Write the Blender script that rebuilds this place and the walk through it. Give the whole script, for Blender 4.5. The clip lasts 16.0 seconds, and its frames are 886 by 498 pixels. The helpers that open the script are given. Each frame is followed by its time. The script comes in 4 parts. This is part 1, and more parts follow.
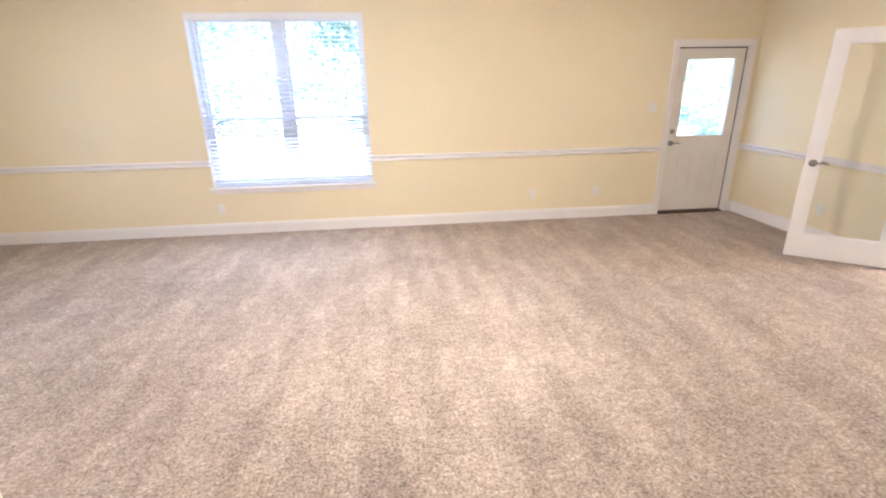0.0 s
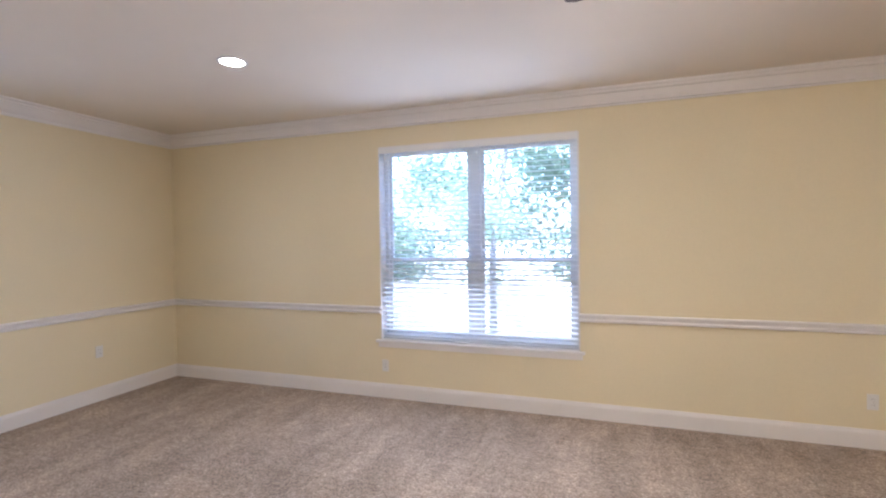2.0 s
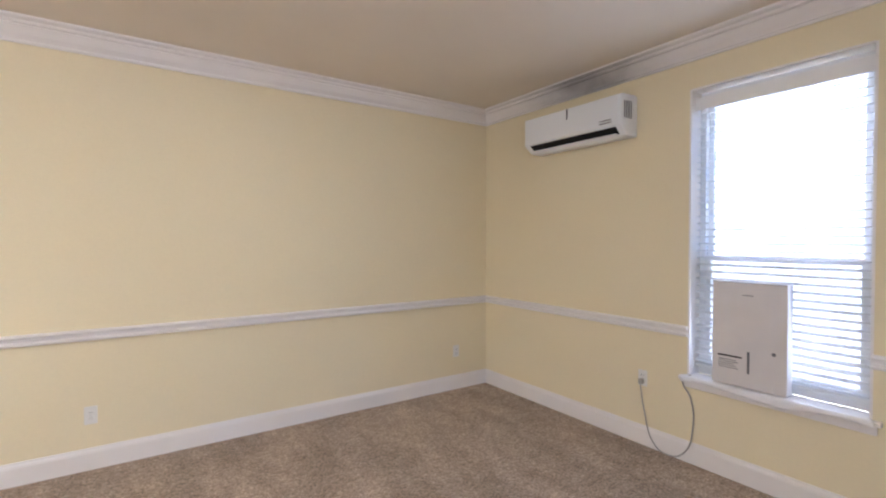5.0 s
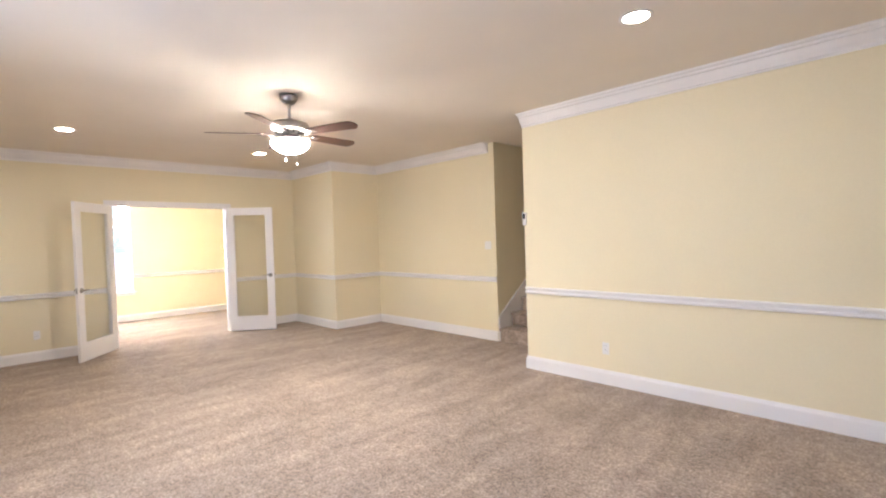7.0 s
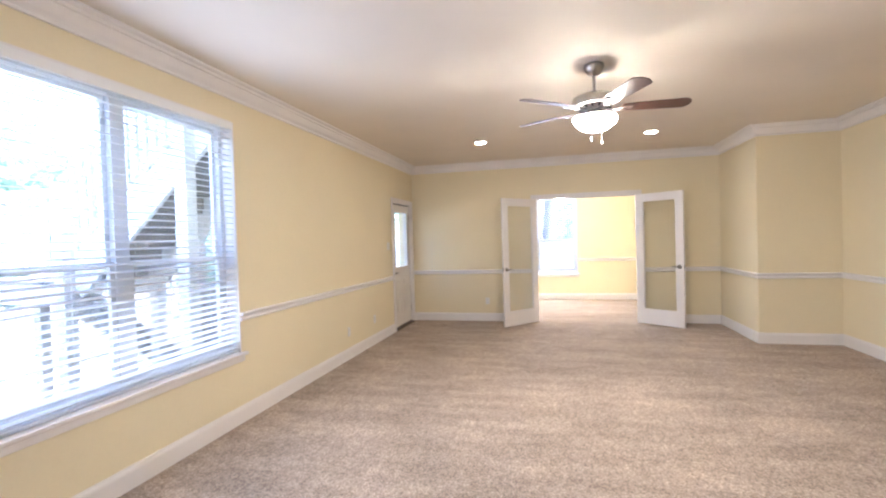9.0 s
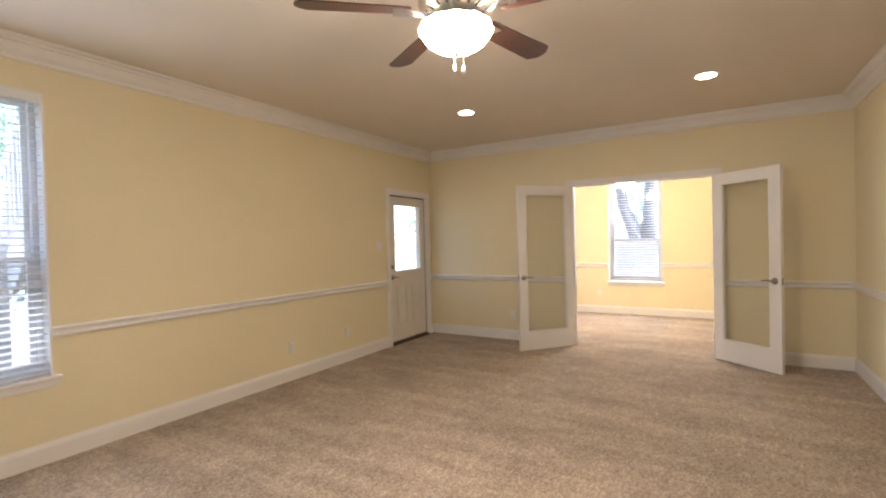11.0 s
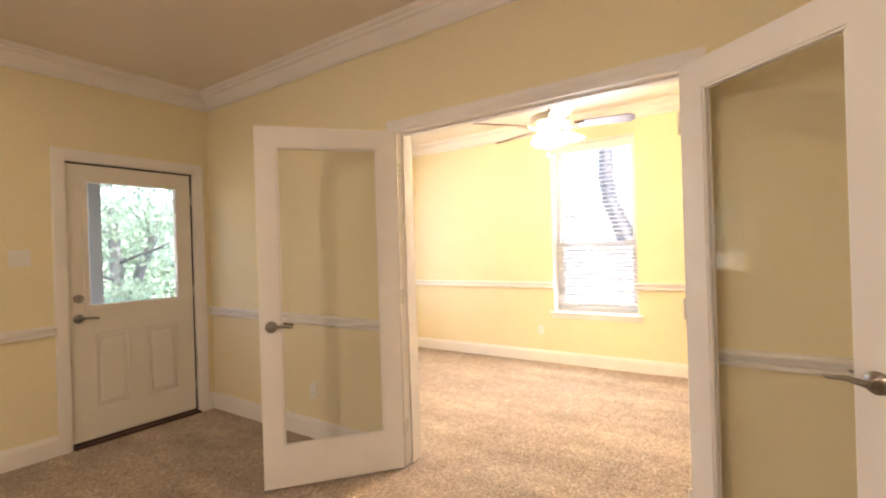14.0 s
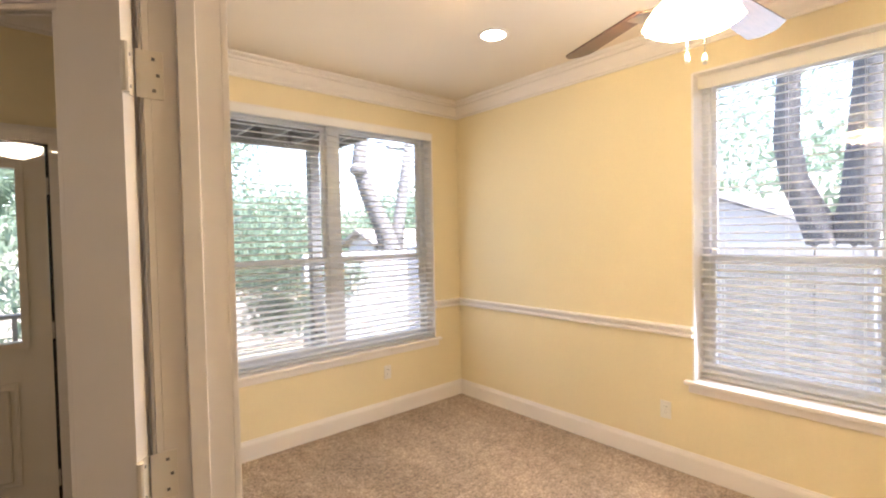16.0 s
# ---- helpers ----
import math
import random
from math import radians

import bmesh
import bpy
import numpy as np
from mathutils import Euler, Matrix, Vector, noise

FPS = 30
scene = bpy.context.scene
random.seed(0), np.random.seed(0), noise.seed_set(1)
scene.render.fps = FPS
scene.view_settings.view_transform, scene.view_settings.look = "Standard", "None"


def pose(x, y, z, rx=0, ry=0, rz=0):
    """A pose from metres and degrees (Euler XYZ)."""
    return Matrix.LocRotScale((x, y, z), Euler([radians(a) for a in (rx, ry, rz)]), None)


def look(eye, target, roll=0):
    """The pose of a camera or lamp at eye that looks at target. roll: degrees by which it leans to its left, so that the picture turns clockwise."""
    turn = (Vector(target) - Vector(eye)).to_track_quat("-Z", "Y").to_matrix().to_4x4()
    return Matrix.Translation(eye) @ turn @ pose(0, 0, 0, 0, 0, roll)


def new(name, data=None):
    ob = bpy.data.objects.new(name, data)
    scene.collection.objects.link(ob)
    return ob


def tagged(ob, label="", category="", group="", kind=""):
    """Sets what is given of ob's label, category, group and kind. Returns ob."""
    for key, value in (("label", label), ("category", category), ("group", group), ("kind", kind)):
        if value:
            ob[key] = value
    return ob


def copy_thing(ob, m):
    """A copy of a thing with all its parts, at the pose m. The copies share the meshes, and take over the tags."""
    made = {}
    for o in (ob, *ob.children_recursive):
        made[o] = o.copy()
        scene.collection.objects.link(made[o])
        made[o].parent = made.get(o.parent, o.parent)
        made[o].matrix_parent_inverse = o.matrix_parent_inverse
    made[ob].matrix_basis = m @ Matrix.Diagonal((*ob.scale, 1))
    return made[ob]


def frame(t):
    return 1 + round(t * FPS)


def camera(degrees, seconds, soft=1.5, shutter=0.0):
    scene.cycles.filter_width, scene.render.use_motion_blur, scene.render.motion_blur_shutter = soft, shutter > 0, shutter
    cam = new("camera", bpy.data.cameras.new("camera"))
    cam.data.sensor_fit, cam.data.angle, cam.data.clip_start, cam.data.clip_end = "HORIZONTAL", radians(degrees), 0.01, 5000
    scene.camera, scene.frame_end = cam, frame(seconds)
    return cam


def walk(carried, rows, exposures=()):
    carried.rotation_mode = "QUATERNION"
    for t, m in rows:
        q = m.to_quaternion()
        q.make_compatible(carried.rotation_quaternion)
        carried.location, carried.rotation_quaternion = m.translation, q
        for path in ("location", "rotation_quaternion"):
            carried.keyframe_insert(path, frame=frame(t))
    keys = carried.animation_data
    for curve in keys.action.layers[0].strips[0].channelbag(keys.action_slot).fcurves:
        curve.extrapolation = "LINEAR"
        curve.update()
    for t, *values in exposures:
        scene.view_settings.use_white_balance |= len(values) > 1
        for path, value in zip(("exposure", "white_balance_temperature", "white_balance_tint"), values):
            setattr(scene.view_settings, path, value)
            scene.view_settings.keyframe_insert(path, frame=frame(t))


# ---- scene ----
cam = camera(87.2, 16.0, soft=2.1)
PATH = [
    (0, (0.951, 1.0, 1.67), (1.142, 2.876, 1.005), -1.1),
    (0.5, (0.935, 1.241, 1.614), (1.154, 3.206, 1.313), -0.8),
    (1, (0.932, 1.609, 1.555), (1.147, 3.597, 1.51), -0.8),
    (1.5, (0.902, 2.067, 1.512), (0.932, 4.067, 1.494), -0.7),
    (2, (0.859, 2.586, 1.54), (0.219, 4.479, 1.496), -0.8),
    (2.5, (0.699, 3.118, 1.463), (-0.488, 4.728, 1.446), -0.7),
    (3, (0.526, 3.719, 1.448), (-1.222, 4.691, 1.426), -0.5),
    (3.5, (0.251, 4.205, 1.425), (-1.726, 4.503, 1.395), -0.3),
    (4, (0.039, 4.586, 1.466), (-1.909, 4.133, 1.424), -0.0),
    (6.5, (-2.284, 5.836, 1.436), (-1.346, 4.07, 1.406), -0.9),
    (7, (-2.644, 5.805, 1.444), (-1.22, 4.401, 1.399), -1.8),
    (7.5, (-2.925, 5.485, 1.49), (-1.224, 4.435, 1.433), -1.7),
    (8, (-3.0, 5.055, 1.429), (-1.079, 4.501, 1.386), -1.9),
    (8.5, (-2.861, 4.586, 1.441), (-0.862, 4.62, 1.399), -1.8),
    (11, (-0.617, 2.855, 1.395), (1.101, 3.879, 1.362), -1.4),
    (11.5, (0.018, 2.623, 1.394), (1.759, 3.608, 1.357), -1.3),
    (12, (0.673, 2.56, 1.381), (2.414, 3.545, 1.34), -1.4),
    (12.5, (1.31, 2.511, 1.334), (3.042, 3.511, 1.3), -1.3),
    (13, (1.966, 2.553, 1.348), (3.659, 3.616, 1.311), -1.4),
    (13.5, (2.601, 2.641, 1.367), (4.263, 3.752, 1.33), -1.3),
    (14, (3.214, 2.651, 1.335), (4.862, 3.784, 1.335), -1.8),
    (14.5, (3.815, 2.873, 1.43), (5.449, 4.025, 1.393), -1.4),
    (15, (4.351, 3.071, 1.455), (5.947, 4.275, 1.409), -1.3),
    (15.5, (4.862, 3.251, 1.439), (6.3, 4.64, 1.405), -1.3),
    (16, (5.276, 3.45, 1.507), (6.574, 4.971, 1.454), -1.2),
]
EXPOSURES = [(0.0, 4.76, 5150, 20), (1.0, 4.22, 5200, 20), (1.8, 3.98, 5200, 20), (2.5, 3.72, 5200, 20), (3.5, 3.5, 5300, 21), (4.2, 3.68, 5450, 19), (6.5, 4.27, 5300, 18), (7.1, 4.4, 5300, 18), (8.5, 4.38, 5200, 18),
             (11.0, 3.72, 6000, 17), (11.6, 3.95, 6200, 15), (12.5, 4.2, 6450, 15), (14.0, 3.93, 6750, 20), (15.0, 3.46, 6850, 21), (16.0, 3.08, 6600, 20)]
walk(cam, [(t, look(eye, target, roll)) for t, eye, target, roll in PATH], EXPOSURES)

# ---- world and sun ----
SUN_UP, SUN_ROUND = 62.0, 180.0
world = bpy.data.worlds.new("sky")
scene.world = world
world.use_nodes = True
sky = world.node_tree.nodes.new("ShaderNodeTexSky")
sky.sky_type, sky.sun_disc = "NISHITA", False
sky.sun_elevation, sky.sun_rotation = radians(SUN_UP), radians(SUN_ROUND)
sky.air_density, sky.dust_density = 1.0, 2.6
background = world.node_tree.nodes["Background"]
background.inputs["Strength"].default_value = 0.15
world.node_tree.links.new(sky.outputs["Color"], background.inputs["Color"])
sun = new("sun", bpy.data.lights.new("sun", "SUN"))
sun.data.energy, sun.data.angle, sun.data.color = 3.2, radians(12), (1.0, 0.985, 0.97)
sun.matrix_world = look((0, 0, 30), (0.0, 30, 30 - 30 * math.tan(radians(SUN_UP))))
BOWL_GLOW, SHADE_GLOW, CAN_GLOW = 13.0, 12.5, 7.0


def window_light(name, x, y, turn, width, watts):
    """Daylight from the sky, spread over a window's opening, shining into the room."""
    lamp = new(name, bpy.data.lights.new(name, "AREA"))
    lamp.data.shape, lamp.data.size, lamp.data.size_y, lamp.data.energy = "RECTANGLE", width, 1.6, watts
    lamp.data.color = (0.84, 0.92, 1.0)
    lamp.matrix_world = pose(x, y, 1.45, 84, 0, turn)


window_light("window_daylight", -0.24, 6.655, 180, 1.78, 2.1)
window_light("window_daylight", -3.78, 4.14, -90, 0.84, 0.6)
window_light("window_daylight", 7.035, 6.715, 180, 1.78, 1.5)
window_light("window_daylight", 8.255, 4.1675, 90, 0.84, 3.4)


# ---- materials ----
def material(name, colour, rough=0.6, metal=0.0, grain=0.0, grain_scale=80.0, stain=0.0, stain_scale=1.5,
             bump=0.0, bump_scale=200.0, stretch=(1, 1, 1), island=0.0, spec=0.5):
    """Paint, plastic, wood or metal: a base colour with fine grain, broad stains and relief."""
    m = bpy.data.materials.new(name)
    m.use_nodes = True
    n, l = m.node_tree.nodes, m.node_tree.links
    b = n["Principled BSDF"]
    b.inputs["Roughness"].default_value, b.inputs["Metallic"].default_value = rough, metal
    b.inputs["Specular IOR Level"].default_value = spec
    tex = n.new("ShaderNodeTexCoord")
    mp = n.new("ShaderNodeMapping")
    mp.inputs["Scale"].default_value = stretch
    l.new(tex.outputs["Object"], mp.inputs["Vector"])
    out = None
    for amount, size, detail in ((grain, grain_scale, 4), (stain, stain_scale, 3)):
        if amount <= 0:
            continue
        no = n.new("ShaderNodeTexNoise")
        no.inputs["Scale"].default_value, no.inputs["Detail"].default_value = size, detail
        l.new(mp.outputs["Vector"], no.inputs["Vector"])
        mr = n.new("ShaderNodeMapRange")
        mr.inputs["From Min"].default_value, mr.inputs["From Max"].default_value = 0.3, 0.7
        mr.inputs["To Min"].default_value, mr.inputs["To Max"].default_value = 1 - amount, 1 + amount
        l.new(no.outputs["Fac"], mr.inputs["Value"])
        if out is None:
            out = mr.outputs["Result"]
        else:
            mu = n.new("ShaderNodeMath")
            mu.operation = "MULTIPLY"
            l.new(out, mu.inputs[0]), l.new(mr.outputs["Result"], mu.inputs[1])
            out = mu.outputs[0]
    if island > 0:
        for source, socket in (("ShaderNodeObjectInfo", "Random"), ("ShaderNodeNewGeometry", "Random Per Island")):
            ob = n.new(source)
            mr = n.new("ShaderNodeMapRange")
            mr.inputs["To Min"].default_value, mr.inputs["To Max"].default_value = 1 - island, 1 + island
            l.new(ob.outputs[socket], mr.inputs["Value"])
            if out is None:
                out = mr.outputs["Result"]
            else:
                mu = n.new("ShaderNodeMath")
                mu.operation = "MULTIPLY"
                l.new(out, mu.inputs[0]), l.new(mr.outputs["Result"], mu.inputs[1])
                out = mu.outputs[0]
    if out is None:
        b.inputs["Base Color"].default_value = (*colour, 1)
    else:
        sc = n.new("ShaderNodeVectorMath")
        sc.operation = "SCALE"
        sc.inputs[0].default_value = colour
        l.new(out, sc.inputs["Scale"])
        l.new(sc.outputs["Vector"], b.inputs["Base Color"])
    if bump > 0:
        no = n.new("ShaderNodeTexNoise")
        no.inputs["Scale"].default_value, no.inputs["Detail"].default_value = bump_scale, 3
        l.new(mp.outputs["Vector"], no.inputs["Vector"])
        bp = n.new("ShaderNodeBump")
        bp.inputs["Strength"].default_value, bp.inputs["Distance"].default_value = bump, 0.004
        l.new(no.outputs["Fac"], bp.inputs["Height"])
        l.new(bp.outputs["Normal"], b.inputs["Normal"])
    return m


def glow(name, colour, strength):
    m = bpy.data.materials.new(name)
    m.use_nodes = True
    b = m.node_tree.nodes["Principled BSDF"]
    b.inputs["Base Color"].default_value = (0.9, 0.88, 0.84, 1)
    b.inputs["Emission Color"].default_value = (*colour, 1)
    b.inputs["Emission Strength"].default_value = strength
    b.inputs["Roughness"].default_value = 0.35
    return m


def clear_glass(name, tint=(0.988, 0.992, 0.988), gloss=1.0):
    m = bpy.data.materials.new(name)
    m.use_nodes = True
    n, l = m.node_tree.nodes, m.node_tree.links
    n.remove(n["Principled BSDF"])
    tr, gl, fr, mx, power, scale = (n.new(k) for k in ("ShaderNodeBsdfTransparent", "ShaderNodeBsdfGlossy", "ShaderNodeLayerWeight", "ShaderNodeMixShader", "ShaderNodeMath", "ShaderNodeMath"))
    tr.inputs["Color"].default_value = (*tint, 1)
    gl.inputs["Roughness"].default_value = 0.01
    for node, op, value in ((power, "POWER", 5.0), (scale, "MULTIPLY_ADD", 0.8)):
        node.operation = op
        node.inputs[1].default_value = value
    scale.inputs[2].default_value = 0.03
    l.new(fr.outputs["Facing"], power.inputs[0]), l.new(power.outputs[0], scale.inputs[0])
    l.new(scale.outputs[0], mx.inputs["Fac"])
    l.new(tr.outputs["BSDF"], mx.inputs[1]), l.new(gl.outputs["BSDF"], mx.inputs[2])
    l.new(mx.outputs["Shader"], n["Material Output"].inputs["Surface"])
    return m


def shine_through(m, colour, share):
    """Thin stuff (a leaf, a plastic slat) that lets part of the light through."""
    n, l = m.node_tree.nodes, m.node_tree.links
    tl, mx = n.new("ShaderNodeBsdfTranslucent"), n.new("ShaderNodeMixShader")
    tl.inputs["Color"].default_value = (*colour, 1)
    mx.inputs["Fac"].default_value = share
    l.new(n["Principled BSDF"].outputs["BSDF"], mx.inputs[1]), l.new(tl.outputs["BSDF"], mx.inputs[2])
    l.new(mx.outputs["Shader"], n["Material Output"].inputs["Surface"])


def carpet_material():
    m = bpy.data.materials.new("carpet")
    m.use_nodes = True
    n, l = m.node_tree.nodes, m.node_tree.links
    b = n["Principled BSDF"]
    b.inputs["Roughness"].default_value = 0.95
    b.inputs["Specular IOR Level"].default_value = 0.1
    b.inputs["Sheen Weight"].default_value = 0.15
    tex = n.new("ShaderNodeTexCoord")

    def noise_at(scale, stretch=(1, 1, 1), detail=3.0, turn=0.0, rough=0.5):
        mp = n.new("ShaderNodeMapping")
        mp.inputs["Scale"].default_value = stretch
        mp.inputs["Rotation"].default_value = (0, 0, radians(turn))
        l.new(tex.outputs["Object"], mp.inputs["Vector"])
        no = n.new("ShaderNodeTexNoise")
        no.inputs["Scale"].default_value, no.inputs["Detail"].default_value = scale, detail
        no.inputs["Roughness"].default_value = rough
        l.new(mp.outputs["Vector"], no.inputs["Vector"])
        return no.outputs["Fac"]

    def ranged(value, low, high, a=0.3, c=0.7):
        mr = n.new("ShaderNodeMapRange")
        for key, v in (("From Min", a), ("From Max", c), ("To Min", low), ("To Max", high)):
            mr.inputs[key].default_value = v
        l.new(value, mr.inputs["Value"])
        return mr.outputs["Result"]

    def times(a, c):
        mu = n.new("ShaderNodeMath")
        mu.operation = "MULTIPLY"
        l.new(a, mu.inputs[0]), l.new(c, mu.inputs[1])
        return mu.outputs[0]

    tuft = noise_at(72.0, detail=2.0, rough=0.65)
    clump = noise_at(32.0, detail=3.0, rough=0.6)
    lanes = noise_at(1.0, (5.2, 0.75, 1), 1.0, 5)
    wedges = noise_at(1.0, (3.4, 1.5, 1), 1.0, -24)
    lanes2 = noise_at(11.0, detail=4.0, rough=0.6)
    patch = noise_at(0.9, detail=3.0)
    v = times(ranged(tuft, 0.63, 1.32), ranged(clump, 0.78, 1.20))
    v = times(v, ranged(lanes, 0.955, 1.04, 0.45, 0.55))
    v = times(v, ranged(wedges, 0.965, 1.035, 0.46, 0.54))
    v = times(v, ranged(lanes2, 0.91, 1.09, 0.35, 0.65))
    v = times(v, ranged(patch, 0.93, 1.07))
    v = times(v, ranged(noise_at(2.6, (1.5, 0.8, 1), 4.0, -25, 0.6), 0.94, 1.06, 0.38, 0.62))
    ramp = n.new("ShaderNodeMix")
    ramp.data_type = "RGBA"
    ramp.inputs["A"].default_value, ramp.inputs["B"].default_value = (*CARPET_LOW, 1), (*CARPET_HIGH, 1)
    l.new(ranged(v, 0.0, 1.0, 0.45, 1.55), ramp.inputs["Factor"])
    l.new(ramp.outputs["Result"], b.inputs["Base Color"])
    add = n.new("ShaderNodeMath")
    add.operation = "ADD"
    l.new(tuft, add.inputs[0]), l.new(clump, add.inputs[1])
    bp = n.new("ShaderNodeBump")
    bp.inputs["Strength"].default_value, bp.inputs["Distance"].default_value = 0.7, 0.010
    l.new(add.outputs[0], bp.inputs["Height"])
    l.new(bp.outputs["Normal"], b.inputs["Normal"])
    return m


CARPET_LOW, CARPET_HIGH = (0.12, 0.086, 0.063), (0.65, 0.515, 0.395)
WALL = material("wall_paint", (0.789, 0.692, 0.474), 0.75, stain=0.025, stain_scale=0.8, grain=0.012, grain_scale=60, bump=0.06, bump_scale=260, spec=0.25)
CEIL = material("ceiling_paint", (0.77, 0.692, 0.585), 0.9, stain=0.02, bump=0.08, bump_scale=180, spec=0.15)
TRIM = material("trim_paint", (0.81, 0.768, 0.735), 0.42, stain=0.02, stain_scale=3, bump=0.02, bump_scale=60)
DOOR = material("door_paint", (0.74, 0.69, 0.62), 0.45, stain=0.025, stain_scale=2.5, bump=0.03, bump_scale=90)
VINYL = material("vinyl", (0.78, 0.79, 0.80), 0.4, stain=0.02)
BLIND = material("blind_slat", (0.84, 0.84, 0.83), 0.45, stain=0.02, stain_scale=4)
VALANCE = material("blind_valance", (0.83, 0.82, 0.80), 0.4, stain=0.02, stain_scale=4)
shine_through(BLIND, (0.82, 0.83, 0.84), 0.5)
PLATE = material("plate_plastic", (0.78, 0.75, 0.70), 0.35)
DARK = material("dark_plastic", (0.012, 0.012, 0.013), 0.7, spec=0.2)
GREY = material("grey_print", (0.12, 0.12, 0.13), 0.6)
NICKEL = material("brushed_nickel", (0.44, 0.41, 0.38), 0.34, 1.0, grain=0.05, grain_scale=200, stretch=(1, 1, 12))
HARDWARE = material("aged_nickel", (0.31, 0.28, 0.245), 0.28, 1.0, grain=0.08, grain_scale=120)
HINGE = material("painted_hinge", (0.72, 0.68, 0.62), 0.35, 0.2)
BLADE = material("walnut_blade", (0.058, 0.025, 0.016), 0.36, grain=0.35, grain_scale=18, stretch=(0.6, 6, 6), stain=0.1, stain_scale=3)
BRONZE = material("bronze_threshold", (0.07, 0.035, 0.025), 0.45, 0.3, grain=0.2, grain_scale=40)
CARD = material("white_carton", (0.66, 0.62, 0.60), 0.55, stain=0.04, stain_scale=6)
CLOTH = material("white_plastic_sheet", (0.78, 0.76, 0.76), 0.5, stain=0.05, stain_scale=9, bump=0.3, bump_scale=30)
CABLE = material("grey_cable", (0.36, 0.34, 0.32), 0.5)
CARPET = carpet_material()
GLASS = clear_glass("window_glass")
BOWL = glow("lit_frosted_glass", (1.0, 0.86, 0.62), BOWL_GLOW)
SHADE = glow("lit_tulip_glass", (1.0, 0.77, 0.41), SHADE_GLOW)
BULB = glow("lit_bulb", (1.0, 0.84, 0.62), 2.5)
CANLENS = glow("lit_can_lens", (1.0, 0.86, 0.63), CAN_GLOW)
FENCE = material("weathered_fence", (0.36, 0.34, 0.31), 0.85, grain=0.2, grain_scale=30, stretch=(4, 4, 0.6), island=0.14)
DECK = material("deck_timber", (0.27, 0.255, 0.24), 0.8, grain=0.25, grain_scale=25, stretch=(5, 5, 0.8), island=0.12)
STAIRWOOD = material("painted_timber", (0.66, 0.65, 0.63), 0.7, grain=0.08, grain_scale=20, island=0.06)
PALE = material("pale_painted_board", (0.50, 0.53, 0.60), 0.7, grain=0.06, grain_scale=20, island=0.05)
BARK = material("bark", (0.125, 0.128, 0.135), 0.9, grain=0.4, grain_scale=14, stretch=(3, 3, 0.7), bump=0.8, bump_scale=25)
LEAF = material("leaf", (0.12, 0.175, 0.125), 0.6, island=0.22)
shine_through(LEAF, (0.36, 0.48, 0.38), 0.5)
MESH = bpy.data.materials.new("insect_mesh")
MESH.use_nodes = True
mesh_tree = MESH.node_tree
mesh_clear, mesh_mix = mesh_tree.nodes.new("ShaderNodeBsdfTransparent"), mesh_tree.nodes.new("ShaderNodeMixShader")
mesh_tree.nodes["Principled BSDF"].inputs["Base Color"].default_value = (0.45, 0.47, 0.50, 1)
mesh_mix.inputs["Fac"].default_value = 0.28
mesh_tree.links.new(mesh_clear.outputs["BSDF"], mesh_mix.inputs[1])
mesh_tree.links.new(mesh_tree.nodes["Principled BSDF"].outputs["BSDF"], mesh_mix.inputs[2])
mesh_tree.links.new(mesh_mix.outputs["Shader"], mesh_tree.nodes["Material Output"].inputs["Surface"])
SIDING = material("white_siding", (0.74, 0.75, 0.76), 0.6, grain=0.04, grain_scale=20, island=0.03)
SOIL = material("yard_ground", (0.25, 0.24, 0.19), 0.95, grain=0.3, grain_scale=12, stain=0.25, stain_scale=0.5, bump=0.5, bump_scale=20)
CONCRETE = material("patio_concrete", (0.42, 0.40, 0.37), 0.85, grain=0.12, grain_scale=30, stain=0.12, stain_scale=1.2)
SHINGLE = material("shingle", (0.10, 0.095, 0.09), 0.9, grain=0.3, grain_scale=30)


# ---- building blocks ----
def box(bm, x0, y0, z0, x1, y1, z1, bevel=0.0):
    x0, x1, y0, y1, z0, z1 = min(x0, x1), max(x0, x1), min(y0, y1), max(y0, y1), min(z0, z1), max(z0, z1)
    m = Matrix.Translation(((x0 + x1) / 2, (y0 + y1) / 2, (z0 + z1) / 2)) @ Matrix.Diagonal((x1 - x0, y1 - y0, z1 - z0, 1))
    got = bmesh.ops.create_cube(bm, size=1, matrix=m)
    if bevel > 0:
        edges = list({e for v in got["verts"] for e in v.link_edges})
        bmesh.ops.bevel(bm, geom=edges, offset=bevel, segments=2, affect="EDGES", profile=0.5)
    return bm


def blocks(*boxes, bevel=0.0):
    bm = bmesh.new()
    for b in boxes:
        box(bm, *b, bevel=bevel)
    return bm


def lathe(bm, profile, at=(0, 0), steps=32, wave=0.0, waves=8, cap=False):
    """Turns (radius, z) points round the upright line through at; wave scallops the outer radius."""
    rings = []
    for r, z in profile:
        ring = []
        for i in range(steps):
            a = 2 * math.pi * i / steps
            k = r * (1 + wave * math.cos(waves * a))
            ring.append(bm.verts.new((at[0] + k * math.cos(a), at[1] + k * math.sin(a), z)))
        rings.append(ring)
    for a, b in zip(rings, rings[1:]):
        for i in range(steps):
            j = (i + 1) % steps
            bm.faces.new((a[i], a[j], b[j], b[i]))
    for ring, (r, z) in ((rings[0], profile[0]), (rings[-1], profile[-1])):
        if cap and r > 1e-4:
            bm.faces.new(ring)
    return bm


